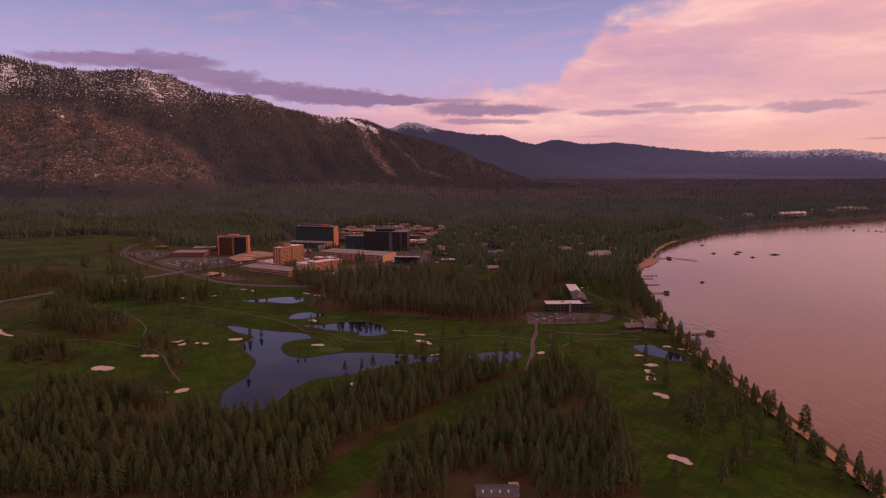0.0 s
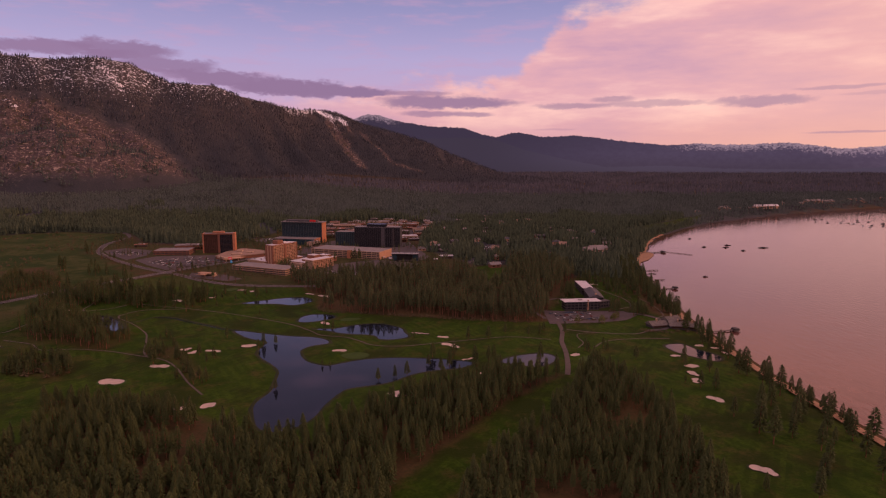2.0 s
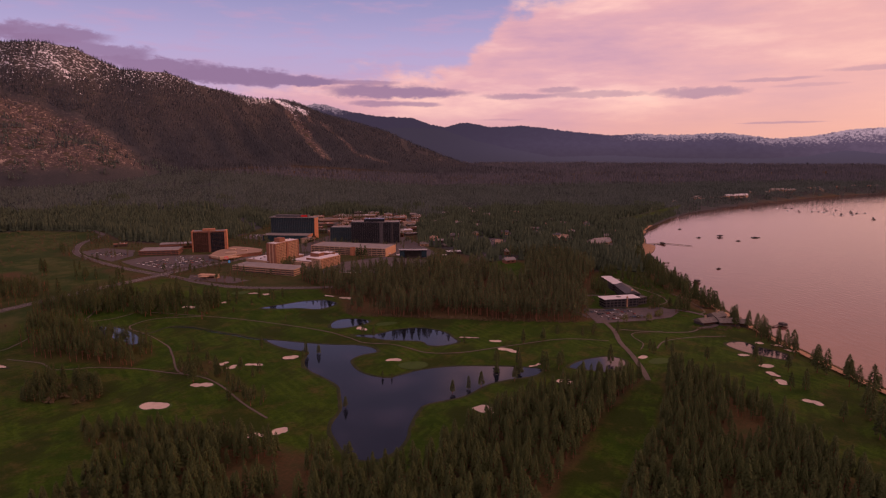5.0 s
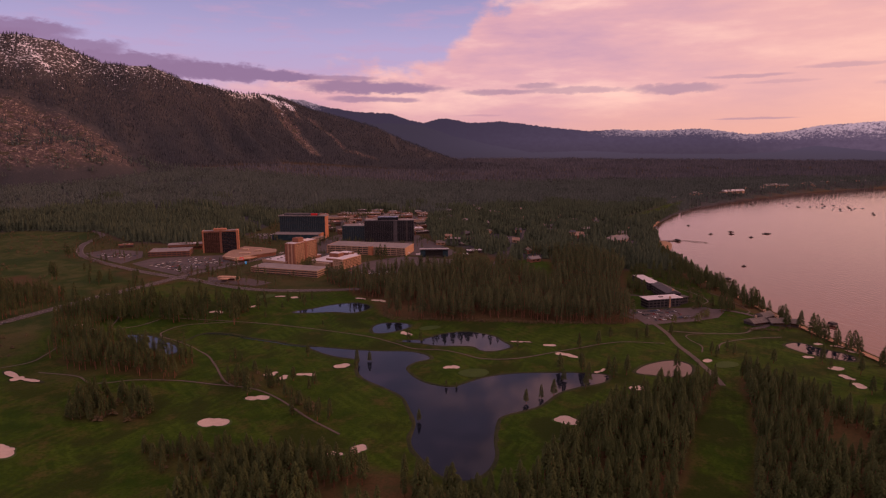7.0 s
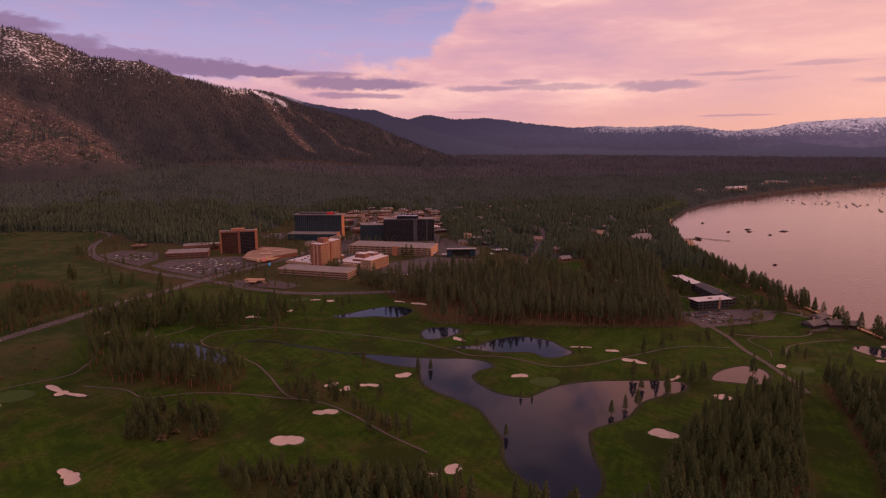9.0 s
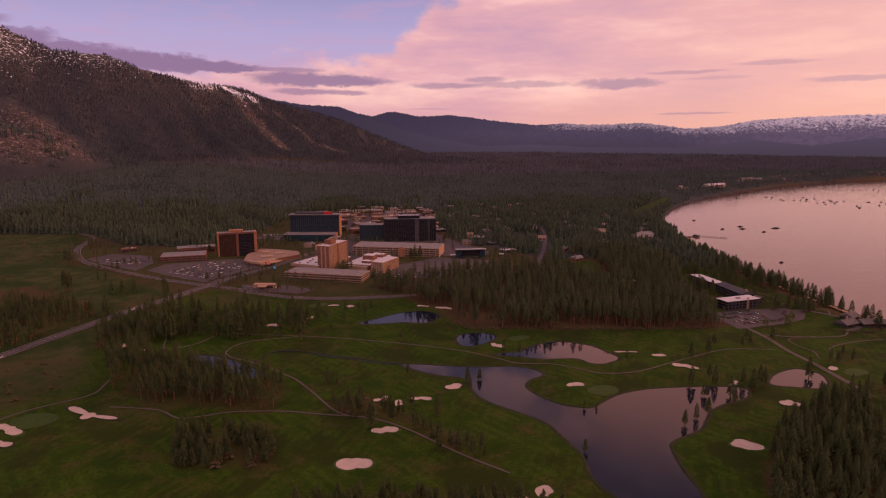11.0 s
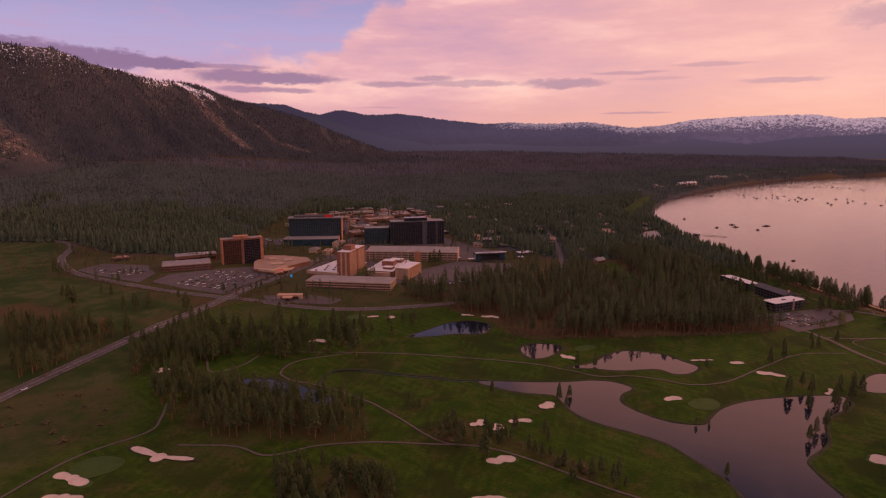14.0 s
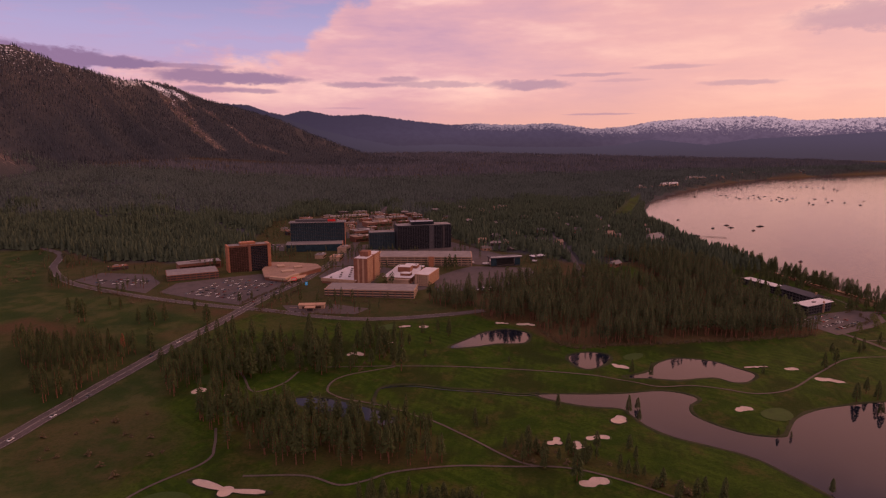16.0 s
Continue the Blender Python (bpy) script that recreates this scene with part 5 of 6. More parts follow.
# ---- buildings ----
BROWN = mat("brown_concrete", (.20, .085, .055), .85, .2, 6)
TAN = mat("tan_stucco", (.36, .235, .165), .85, .12, 8)
CREAM = mat("cream_stucco", (.38, .215, .14), .8, .12, 6)
# copper piers; on the blue tower's ends this orange stands for low sun
SUNSET_COPPER = mat("sunset_copper_panel", (.35, .14, .075), .65, .2, 5)
BROWN_GLASS = mat("bronze_glass", (.055, .028, .020), .2, .3, 5)
BLUE_GLASS = mat("blue_glass", (.022, .040, .052), .25, .35, 7)
TEAL_FIN = mat("teal_fin", (.038, .050, .058), .6, .2, 5)
BLACK_GLASS = mat("black_glass", (.017, .017, .022), .2, .4, 6)
GREY_ROOF = mat("grey_roof", (.20, .165, .16), .9, .2, 9)
WHITE_ROOF = mat("white_roof", (.50, .44, .45), .85, .12, 10)
TAN_ROOF = mat("tan_roof", (.25, .155, .115), .9, .15, 12)
DARK_WALL = mat("dark_wall", (.055, .045, .045), .8, .25, 5)
RED_SIGN = mat("red_sign", (.55, .02, .02), .6, .1, 2)
FIN = mat("dark_fin", (.035, .033, .038), .5, .2, 5)
SHINGLE = mat("weathered_shingle", (.13, .105, .095), .9, .25, 3)
SLATE = mat("slate_roof", (.075, .065, .07), .85, .25, 4)
DECK = mat("dock_wood", (.12, .085, .065), .9, .3, 3)


def gable(w, d, h, over=.8):
    bm = bmesh.new()
    v = [bm.verts.new(p) for p in ((-over, -over, 0), (w + over, -over, 0), (w + over, d + over, 0), (-over, d + over, 0), (-over, d / 2, h), (w + over, d / 2, h))]
    for f in ((0, 1, 5, 4), (2, 3, 4, 5), (0, 4, 3), (1, 2, 5), (3, 2, 1, 0)):
        bm.faces.new([v[i] for i in f])
    return bm


def wall_frame(a, b, h, z0):
    """Origin and turn for a slab whose front runs from a to b; local x along the front, y to the back."""
    return (a[0], a[1], z0), math.degrees(math.atan2(b[1] - a[1], b[0] - a[0])), math.hypot(b[0] - a[0], b[1] - a[1])


BAND = mat("banded_concrete", (.34, .215, .145), .85, .15, 6)


def striped_slab(name, a, b, deep, z0, top, floors, wall, band, label, glass=BROWN_GLASS, piers=0, end=None, roof=GREY_ROOF, sides=True):
    """A building block with a window band on each storey, piers, parapet and roof."""
    at, turn, ln = wall_frame(a, b, top - z0, z0)
    t = thing(name, at, label, "building", turn=turn)
    h = top - z0
    part("wall", box(.5, .5, -2, ln - .5, deep - .5, h - .3), wall, t)
    fh = h / floors
    for k in range(floors):
        z = k * fh
        # on garages this dark box is painted shade for the open decks
        part("window_band", box(.25, .22, z + fh * .42, ln - .25, deep - .22, z + fh * .92), glass, t, "dark band of windows, on garages of shaded openings")
        part("spandrel", box(0, 0, z - (2 if k == 0 else 0), ln, deep, z + fh * .36), band, t)
    part("parapet", box(-.25, -.25, h - .35, ln + .25, deep + .25, h + .75), band, t)
    part("roof", box(.6, .6, h + .75, ln - .6, deep - .6, h + .85), roof, t)
    for k in range(piers):
        x = ln * (k + .5) / piers
        part("pier", box(x - .45, -.35, -1, x + .45, deep + .35, h), wall, t)
    # end walls get a colour of their own, as if in sun
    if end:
        part("end_wall", box(ln - .1, -.4, -1, ln + 1.1, deep + .4, h + .9), end, t, "end wall coloured as sunlit")
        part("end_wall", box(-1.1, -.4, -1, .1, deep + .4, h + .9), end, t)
    return t, ln, h


def roof_box(t, x0, y0, x1, y1, z, h, m=GREY_ROOF, nm="penthouse"):
    part(nm, box(x0, y0, z, x1, y1, z + h, bevel=.15), m, t)


def glass_tower(name, a, b, deep, z0, top, floors, bays, glass, mullion, label, end=None):
    at, turn, ln = wall_frame(a, b, top - z0, z0)
    h = top - z0
    t = thing(name, at, label, "building", turn=turn)
    part("wall", box(.4, .4, -2, ln - .4, deep - .4, h - .2), DARK_WALL, t)
    for k in range(floors):
        z = k * h / floors
        part("window_band", box(.1, .1, z + .35, ln - .1, deep - .1, z + h / floors - .35), glass, t)
    for k in range(bays + 1):
        x = ln * k / bays
        part("mullion", box(x - .42, -.5, -1, x + .42, deep + .5, h), mullion, t)
    part("parapet", box(-.5, -.6, h - .6, ln + .5, deep + .6, h + 1.6), mullion, t)
    part("roof", box(.4, .4, h + 1.6, ln - .4, deep - .4, h + 1.7), GREY_ROOF, t)
    # sun-side end only: its colour carries the low sun
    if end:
        part("end_wall", box(ln, -.5, -1, ln + 1.4, deep + .5, h + 1.2), end, t, "end wall with low-sun orange in its colour")
    return t, ln, h


# bronze hotel tower: two glass wings between copper piers
BRONZE = mat("bronze_panel", (.105, .046, .032), .75, .2, 5)


def bronze_tower():
    t = thing("hotel_tower", (-440, 1254, 15), "brown glass hotel tower with copper end piers", "building", turn=6)
    for sx, gl, nm in ((-1, BROWN_GLASS, "west"), (1, BLACK_GLASS, "east")):
        x0, x1 = (-28.5, -2) if sx < 0 else (2, 26.5)
        part("wall", box(x0, .8, -1, x1, 17, 39.2), BRONZE, t)
        for k in range(15):
            part("window_band", box(x0 + .1, .35, 1.2 + k * 2.5, x1 - .1, 17.4, 3.1 + k * 2.5), gl, t)
        for k in range(9):
            x = x0 + (x1 - x0) * k / 8
            part("mullion", box(x - .22, 0, 0, x + .22, 17.7, 39.5), BRONZE if sx < 0 else FIN, t)
        part("parapet", box(x0, -.4, 38.6, x1, 18, 41), BROWN, t)
    for x0, x1 in ((-31, -28.5), (26.5, 31), (-2, 2)):
        part("pier", box(x0, -1.2 if x0 != -2 else -.8, -1, x1, 18.6, 41.4, bevel=.2), SUNSET_COPPER if x0 != -2 else BROWN, t, "copper pier" if x0 != -2 else "")
    part("penthouse", box(-12, 4, 41, 10, 15, 44.5, bevel=.3), SUNSET_COPPER, t)
    part("roof", box(-28, 1, 41, 26, 17, 41.15), GREY_ROOF, t)


bronze_tower()
# tan casino floor beside it
def prism(pts, z0, z1, grow=1.0):
    c = np.mean(pts, 0)
    bm = bmesh.new()
    lo = [bm.verts.new((*(c + (np.array(q) - c) * grow), z0)) for q in pts]
    hi = [bm.verts.new((*(c + (np.array(q) - c) * grow), z1)) for q in pts]
    n = len(pts)
    for i in range(n):
        bm.faces.new((lo[i], lo[(i + 1) % n], hi[(i + 1) % n], hi[i]))
    bm.faces.new(hi)
    bm.faces.new(lo[::-1])
    bmesh.ops.recalc_face_normals(bm, faces=bm.faces[:])
    return bm


HALL = [(4, -34), (29, -57), (59, -24), (91, -1), (89, 27), (57, 55), (27, 70), (7, 20)]
t = thing("casino_hall", (-432, 1220, 15), "low tan flat-roofed casino hall", "building")
part("wall", prism(HALL, -2, 4.8, .97), BROWN, t)
r = part("roof", prism(HALL, 4.8, 6.0), TAN_ROOF, t, "wide tan roof")
part("roof_unit", box(30, -20, 6.0, 48, -8, 8.2), TAN, r)
part("roof_unit", box(52, 6, 6.0, 64, 16, 8.0), TAN, r)
part("roof_unit", box(30, 20, 6.0, 40, 34, 8.4), TAN, r)
part("canopy", prism([(30, -70), (56, -52), (62, -38), (40, -46)], 4.2, 5.3), CREAM, t, "pale entrance canopy")
for x, y in ((34, -66), (52, -52)):
    part("post", box(x - .5, y - .5, -1, x + .5, y + .5, 4.2), TAN, t)
part("fascia", prism([(10, -40), (29, -59), (52, -34), (48, -30), (29, -52), (13, -36)], 3.5, 6.8), TAN, t)
# brown low garage with a grey roof
striped_slab("parking_garage", (-552, 1212), (-486, 1216), 42, 17, 27, 3, BROWN, BROWN, "low brown parking garage with grey roof", DARK_WALL, 8)
# pale banded garage in front
striped_slab("parking_garage", (-367, 1078), (-266, 1024), 36, 11.5, 21.5, 3, BROWN, BAND, "long parking garage with brown and cream bands", DARK_WALL, 12)
# cream hotel tower: slab with balconies
def balcony_tower(name, a, b, deep, z0, top, floors, label, stripe):
    at, turn, ln = wall_frame(a, b, top - z0, z0)
    h = top - z0
    t = thing(name, at, label, "building", turn=turn)
    part("wall", box(.6, .6, -2, ln - .6, deep - .6, h), CREAM, t)
    fh = h / floors
    for k in range(floors):
        part("balcony", box(1.2, -.9, k * fh + fh * .72, ln - 1.2, deep + .9, k * fh + fh * 1.1), CREAM, t, "cream balcony parapet")
        part("window_band", box(1.2, .35, k * fh + fh * .12, ln - 1.2, deep - .35, k * fh + fh * .72), BROWN_GLASS, t)
    n = max(4, int(ln / 4.2))
    for k in range(1, n):
        part("pier", box(ln * k / n - .3, -.7, -1, ln * k / n + .3, deep + .7, h), CREAM, t)
    if stripe:
        for y0, y1, m in ((-1.0, 3.2, BROWN), (3.2, 6.0, CREAM), (6.0, 10.0, BROWN), (10.0, 12.6, CREAM), (12.6, deep + 1.0, BROWN)):
            part("end_wall", box(-.6, y0, -2, 1.3, y1, h + .8), m, t)
            part("end_wall", box(ln - 1.3, y0, -2, ln + .6, y1, h + .8), m, t)
        part("stair_tower", box(ln * .46, -1.6, -2, ln * .54, deep + 1.6, h + 1.2), BROWN, t, "brown stair shaft")
    else:
        for x in (-.5, ln - 1.0):
            part("end_wall", box(x, -1, -2, x + 1.5, deep + 1, h + .6), BAND, t)
        for k in range(floors):
            for y in np.arange(2, deep - 1, 3.0):
                part("window", box(-.62, y, k * fh + fh * .3, -.4, y + 1.2, k * fh + fh * .8), BROWN_GLASS, t)
    part("parapet", box(-.7, -1.0, h, ln + .7, deep + 1.0, h + 1), CREAM if not stripe else BROWN, t)
    part("roof", box(0, -.4, h + 1, ln, deep + .4, h + 1.12), WHITE_ROOF, t)
    return t, ln, h


t, ln, h = balcony_tower("hotel_tower", (-303, 1108), (-270, 1157), 17, 13, 50, 14, "cream hotel tower with brown striped end wall", True)
roof_box(t, 14, 2, 28, 14, h + 1, 7, BROWN)
roof_box(t, 32, 5, 40, 12, h + 1, 2.5, WHITE_ROOF)
t, ln, h = balcony_tower("hotel_wing", (-228, 1072), (-198, 1108), 18, 12, 28.5, 7, "cream hotel wing with rows of balconies", False)
# low casino block with white roofs
t = thing("casino_hall", (-356, 1146, 13), "low casino hall with a white membrane roof", "building", turn=49)
part("wall", box(0, -50, -2, 84, 0, 7.2), BROWN, t)
r = part("roof", box(-.6, -50.6, 7.2, 84.6, .6, 8.0, bevel=.15), WHITE_ROOF, t, "white membrane roof")
for k in range(12):
    part("roof_unit", box(5 + k * 6.2, -12 - (k * 11) % 27, 8.0, 7.4 + k * 6.2, -9.2 - (k * 11) % 27, 9.5), GREY_ROOF, r)
part("fascia", box(-1, -51, 4.5, 0, 1, 8.6), BAND, t)
part("entrance_canopy", box(30, .6, 3.2, 52, 9, 4.2), TAN, t)
t = thing("casino_hall", (-264, 1108, 13), "brown casino annex with pale stepped roofs", "building", turn=56)
part("wall", box(0, -24, -2, 84, 16, 8.4), BROWN, t)
r = part("roof", box(-.5, -24.5, 8.4, 84.5, 16.5, 9.2, bevel=.15), WHITE_ROOF, t, "pale flat roof")
for x0, y0, x1, y1, hh in ((34, -14, 50, 4, 7), (10, -20, 22, -6, 3), (60, -18, 76, 2, 4)):
    q = part("penthouse", box(x0, y0, 9.2, x1, y1, 9.2 + hh, bevel=.2), BROWN, t, "brown rooftop plant room")
    part("cap", box(x0 + .5, y0 + .5, 9.2 + hh, x1 - .5, y1 - .5, 9.6 + hh), WHITE_ROOF, q)
part("annex", box(-6, -22, -1, 0, 12, 7.4), TAN, t)
for k in range(8):
    part("pier", box(2 + k * 10, -24.6, -1, 3.2 + k * 10, -23.9, 8), CREAM, t)
part("swimming_pool", box(-24, -18, -.6, -12, -6, .25, bevel=.1), mat("pool_water", (.05, .22, .25), .05, .1, 3), t, "small blue swimming pool")
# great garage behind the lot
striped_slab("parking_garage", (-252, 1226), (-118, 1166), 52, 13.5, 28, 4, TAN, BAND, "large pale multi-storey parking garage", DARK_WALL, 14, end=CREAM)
t = thing("stair_core", (-176, 1190, 14), "tan stair core on the garage front", "building", turn=-24)
part("wall", box(-4, -2.5, -1, 4, 3, 16, bevel=.2), SUNSET_COPPER, t)
part("roof", box(-3.6, -2.1, 16, 3.6, 2.6, 16.3), GREY_ROOF, t)
# blue glass tower; sunset orange is put into its end and podium end
t, ln, h = glass_tower("hotel_tower", (-351, 1436), (-258, 1412), 24, 14, 60, 18, 24, BLUE_GLASS, TEAL_FIN, "dark blue glass hotel slab, end wall coloured as sunlit", SUNSET_COPPER)
part("penthouse", box(8, 5, h + 1.7, ln - 14, 19, h + 5.5, bevel=.3), SLATE, t)
part("sign", box(ln - 30, 3.6, h + 2, ln - 16, 4.8, h + 6.2), RED_SIGN, t, "unreadable red rooftop sign")
part("eave", box(-3, -3, h + .6, ln + 3.5, 27, h + 1.4), GREY_ROOF, t)
part("podium", box(-6, -34, -2, ln - 4, 0, 12), BLUE_GLASS, t)
part("podium_roof", box(-6.6, -34.6, 12, ln - 3.4, 0, 13), GREY_ROOF, t)
part("podium_end", box(ln - 4, -34.6, -2, ln - 2.6, -.5, 13.2), SUNSET_COPPER, t)
# black glass tower with lower wing
t, ln, h = glass_tower("hotel_tower", (-178, 1346), (-80, 1332), 30, 14, 56, 18, 22, BLACK_GLASS, FIN, "black glass hotel tower with vertical fins")
part("penthouse", box(26, 4, h + 1.7, 68, 24, h + 7.5, bevel=.3), BLACK_GLASS, t)
part("fin", box(58, -2.2, -1, 66, 2, h + 1), SLATE, t, "grey vertical shaft")
part("fin", box(83, -2.0, -1, 87, 2, h - 1), DARK_WALL, t)
glass_tower("hotel_wing", (-222, 1372), (-178, 1362), 26, 14, 43, 12, 10, BLUE_GLASS, TEAL_FIN, "grey glass wing beside the black tower")
# outdoor stage
t = thing("concert_stage", (-92, 1148, 14), "white-roofed open concert stage at the lot's edge", "stage", turn=-8)
for x in (0, 46):
    for y in (0, 16):
        part("post", box(x - .6, y - .6, -1, x + .6, y + .6, 15), SLATE, t)
part("backdrop", box(4, 13, 0, 42, 15, 12), DARK_WALL, t)
part("screen", box(-1, -.8, 2, 8, .6, 13), BLUE_GLASS, t)
part("screen", box(38, -.8, 2, 47, .6, 13), BLUE_GLASS, t)
part("roof", box(-2, -3, 13.5, 48, 18, 15.2, bevel=.3), SLATE, t)
part("roof_edge", box(-2.4, -3.4, 15.2, 48.4, -1.2, 16.6), WHITE_ROOF, t)
part("deck", box(6, 1, -1, 40, 13, 1.6), DARK_WALL, t)
# filling station
t = thing("filling_station", (-408, 1030, 12.6), "tan filling station with flat canopy", "building", turn=-18)
part("wall", box(0, 0, -1, 30, 9, 4.6), TAN, t)
part("roof", box(-.6, -.6, 4.6, 30.6, 9.6, 5.3), CREAM, t)
part("canopy", box(8, -11, 4, 20, -2, 4.9, bevel=.1), CREAM, t)
for x in (10, 18):
    part("post", box(x - .25, -7, -1, x + .25, -6.5, 4), TAN, t)
part("wall_low", box(-14, 3, -1, -2, 3.8, 1.4), TAN, t)
part("shop_window", box(4, -.12, .8, 26, .1, 3.4), BROWN_GLASS, t)


# roadside signs
SIGN_RED, SIGN_BLUE = mat("lit_red_sign", (.5, .06, .05), .6, .1, 2), mat("lit_blue_sign", (.03, .25, .5), .6, .1, 2)
for m, c in ((SIGN_RED, (.9, .15, .12)), (SIGN_BLUE, (.08, .45, .9))):
    bs = m.node_tree.nodes["Principled BSDF"]
    bs.inputs["Emission Color"].default_value, bs.inputs["Emission Strength"].default_value = (*c, 1), .15
for x, y, w, h, m, lab in ((-392, 1158, 7, 5, SIGN_RED, "lit red and white roadside billboard"), (-381, 1126, 3, 4, SIGN_BLUE, "lit blue roadside sign")):
    t = thing("road_sign", (x, y, land_at(x, y)), lab, "sign")
    part("post", box(-.4, -.3, -1, .4, .3, 4), SLATE, t)
    q = part("panel", box(-w / 2, -.5, 3.5, w / 2, .5, 3.5 + h, bevel=.1), m, t)
    part("face", box(-w / 2 + 1.2, -.62, 5, w / 2 - 1.2, -.5, 6.6), WHITE_ROOF, q)
# maintenance shed in the near wood
t = thing("maintenance_shed", (20, 329, land_at(32, 337)), "low grey-roofed shed in a wood clearing", "building")
part("wall", box(0, 0, -1, 24, 13, 4), BROWN, t)
bm = gable(24, 13, 2.0)
bmesh.ops.translate(bm, vec=(0, 0, 4), verts=bm.verts)
part("roof", bm, SLATE, t, "grey metal gable roof")
for x in (3, 8, 13, 18):
    part("skylight", box(x, 2.2, 4.85, x + .9, 4.6, 5.5), WHITE_ROOF, t, "pale roof light")
part("lean_to", box(20, 13, -1, 26, 18, 3.2), TAN, t)


# ---- low town beyond the towers ----
def shop(x, y, w, d, h, turn, wall, roof, label):
    z = land_at(x, y)
    t = thing("shop_building", (x, y, z), label, "building", "low shops behind the towers", turn=turn)
    part("wall", box(-w / 2, -d / 2, -2, w / 2, d / 2, h), wall, t)
    r = part("roof", box(-w / 2 - .4, -d / 2 - .4, h, w / 2 + .4, d / 2 + .4, h + .7, bevel=.1), roof, t)
    part("window_band", box(-w / 2 + 2, -d / 2 - .1, 1, w / 2 - 2, -d / 2 + .2, h * .6), BROWN_GLASS, t)
    part("roof_unit", box(-w * .2, -d * .1, h + .7, w * .05, d * .15, h + 2.4), GREY_ROOF, r)
    part("roof_unit", box(w * .2, -d * .3, h + .7, w * .3, -d * .1, h + 1.9), WHITE_ROOF, r)


for row in ((-300, 1560, 60, 30, 8, 10, BROWN, TAN_ROOF), (-250, 1600, 50, 36, 9, 10, DARK_WALL, BROWN), (-190, 1540, 44, 28, 10, 12, BROWN, GREY_ROOF), (-230, 1690, 80, 30, 7, 8, TAN, TAN_ROOF),
            (-130, 1630, 60, 30, 10, 8, BROWN, TAN_ROOF), (-80, 1560, 40, 26, 9, 8, DARK_WALL, GREY_ROOF), (-160, 1760, 90, 26, 7, 6, TAN, GREY_ROOF), (-60, 1700, 46, 26, 9, 8, BROWN, GREY_ROOF), (-30, 1610, 36, 24, 9, 8, TAN, TAN_ROOF),
            (-210, 1470, 40, 22, 10, 12, BROWN, TAN_ROOF), (-150, 1450, 46, 24, 11, 8, DARK_WALL, GREY_ROOF), (-300, 1300, 24, 16, 7, 62, TAN, CREAM), (-320, 1330, 20, 14, 6, 62, TAN, GREY_ROOF), (-270, 1370, 30, 16, 9, 62, TAN, TAN_ROOF),
            (-90, 1420, 50, 22, 10, 8, BROWN, GREY_ROOF), (-60, 1480, 40, 24, 8, 8, TAN, WHITE_ROOF), (-510, 1300, 60, 24, 9, 8, BROWN, GREY_ROOF), (-620, 1320, 24, 14, 5, 20, DARK_WALL, BROWN), (10, 1180, 26, 12, 5, 5, SLATE, WHITE_ROOF)):
    shop(*row[:6], row[6], row[7], "low flat-roofed shop block in brown and tan")


TOWN = np.array([(-330, 1490), (-150, 1500), (-40, 1440), (10, 1560), (40, 1740), (-110, 1850), (-250, 1790), (-340, 1640)], float)
TAKEN = [(-300, 1560), (-250, 1600), (-190, 1540), (-230, 1690), (-130, 1630), (-80, 1560), (-160, 1760), (-60, 1700), (-30, 1610), (-210, 1470), (-150, 1450), (-90, 1420), (-60, 1480)]
wr = random.Random(17)
for i in range(9):
    for j in range(10):
        x, y = -350 + i * 44 + j * 6 + wr.uniform(-6, 6), 1470 + j * 40 - i * 3 + wr.uniform(-6, 6)
        if not inside(np.array([[x, y]]), TOWN)[0] or min(math.dist((x, y), q) for q in TAKEN) < 36:
            continue
        shop(x, y, wr.uniform(16, 32), wr.uniform(12, 20), wr.uniform(4.5, 9), 10 + wr.uniform(-4, 4), wr.choice((BROWN, TAN, DARK_WALL, BRONZE)), wr.choice((TAN_ROOF, GREY_ROOF, SHINGLE, BROWN, GREY_ROOF)),
             "small flat-roofed shop among trees and lots")


TENTS = [(-116, 1178, 8, 5, -8), (-99, 1162, 9, 5, -8), (-78, 1179, 7, 5, -8), (-16, 1150, 8, 6, -8)]


def event_tent(x, y, w, d, turn):
    t = thing("event_tent", (x, y, land_at(x, y)), "white fabric event tent beside the stage", "tent", "tents beside the stage", turn=turn)
    bm = gable(w, d, 1.6, .3)
    bmesh.ops.translate(bm, vec=(0, 0, 3.2), verts=bm.verts)
    part("canopy", bm, WHITE_ROOF, t)
    for px in (0, w):
        for py in (0, d):
            part("post", box(px - .15, py - .15, -1, px + .15, py + .15, 3.2), SLATE, t)


for row in TENTS:
    event_tent(*row)


# ---- lakeside lodge, clubhouse, docks ----


def lodge_block(a, b, deep, z0, h, floors, roof, label):
    t, ln, hh = striped_slab("lodge_building", a, b, deep, z0, z0 + h, floors, SLATE, DARK_WALL, label, BLACK_GLASS, max(4, int(math.dist(a, b) / 5)), roof=roof)
    return t, ln, hh


t, ln, hh = lodge_block((141, 797), (188, 800), 15, 4.5, 10.5, 3, WHITE_ROOF, "dark three-storey lodge with pale flat roof")
r = part("eave", box(-1.5, -2, hh + .9, ln + 1.5, 16.5, hh + 1.5), WHITE_ROOF, t, "pale overhanging roof")
part("roof_unit", box(20, 5, hh + 1.5, 25, 8, hh + 2.6), GREY_ROOF, r)
part("chimney", box(30.4, -1.2, 0, 32, .6, hh + 3.4), CREAM, t)
t, ln, hh = lodge_block((188, 872), (181, 820), 18, 5, 11, 3, SLATE, "long dark lodge wing with slate roof")
bm = gable(ln, 18, 3.6)
bmesh.ops.translate(bm, vec=(0, 0, hh + .8), verts=bm.verts)
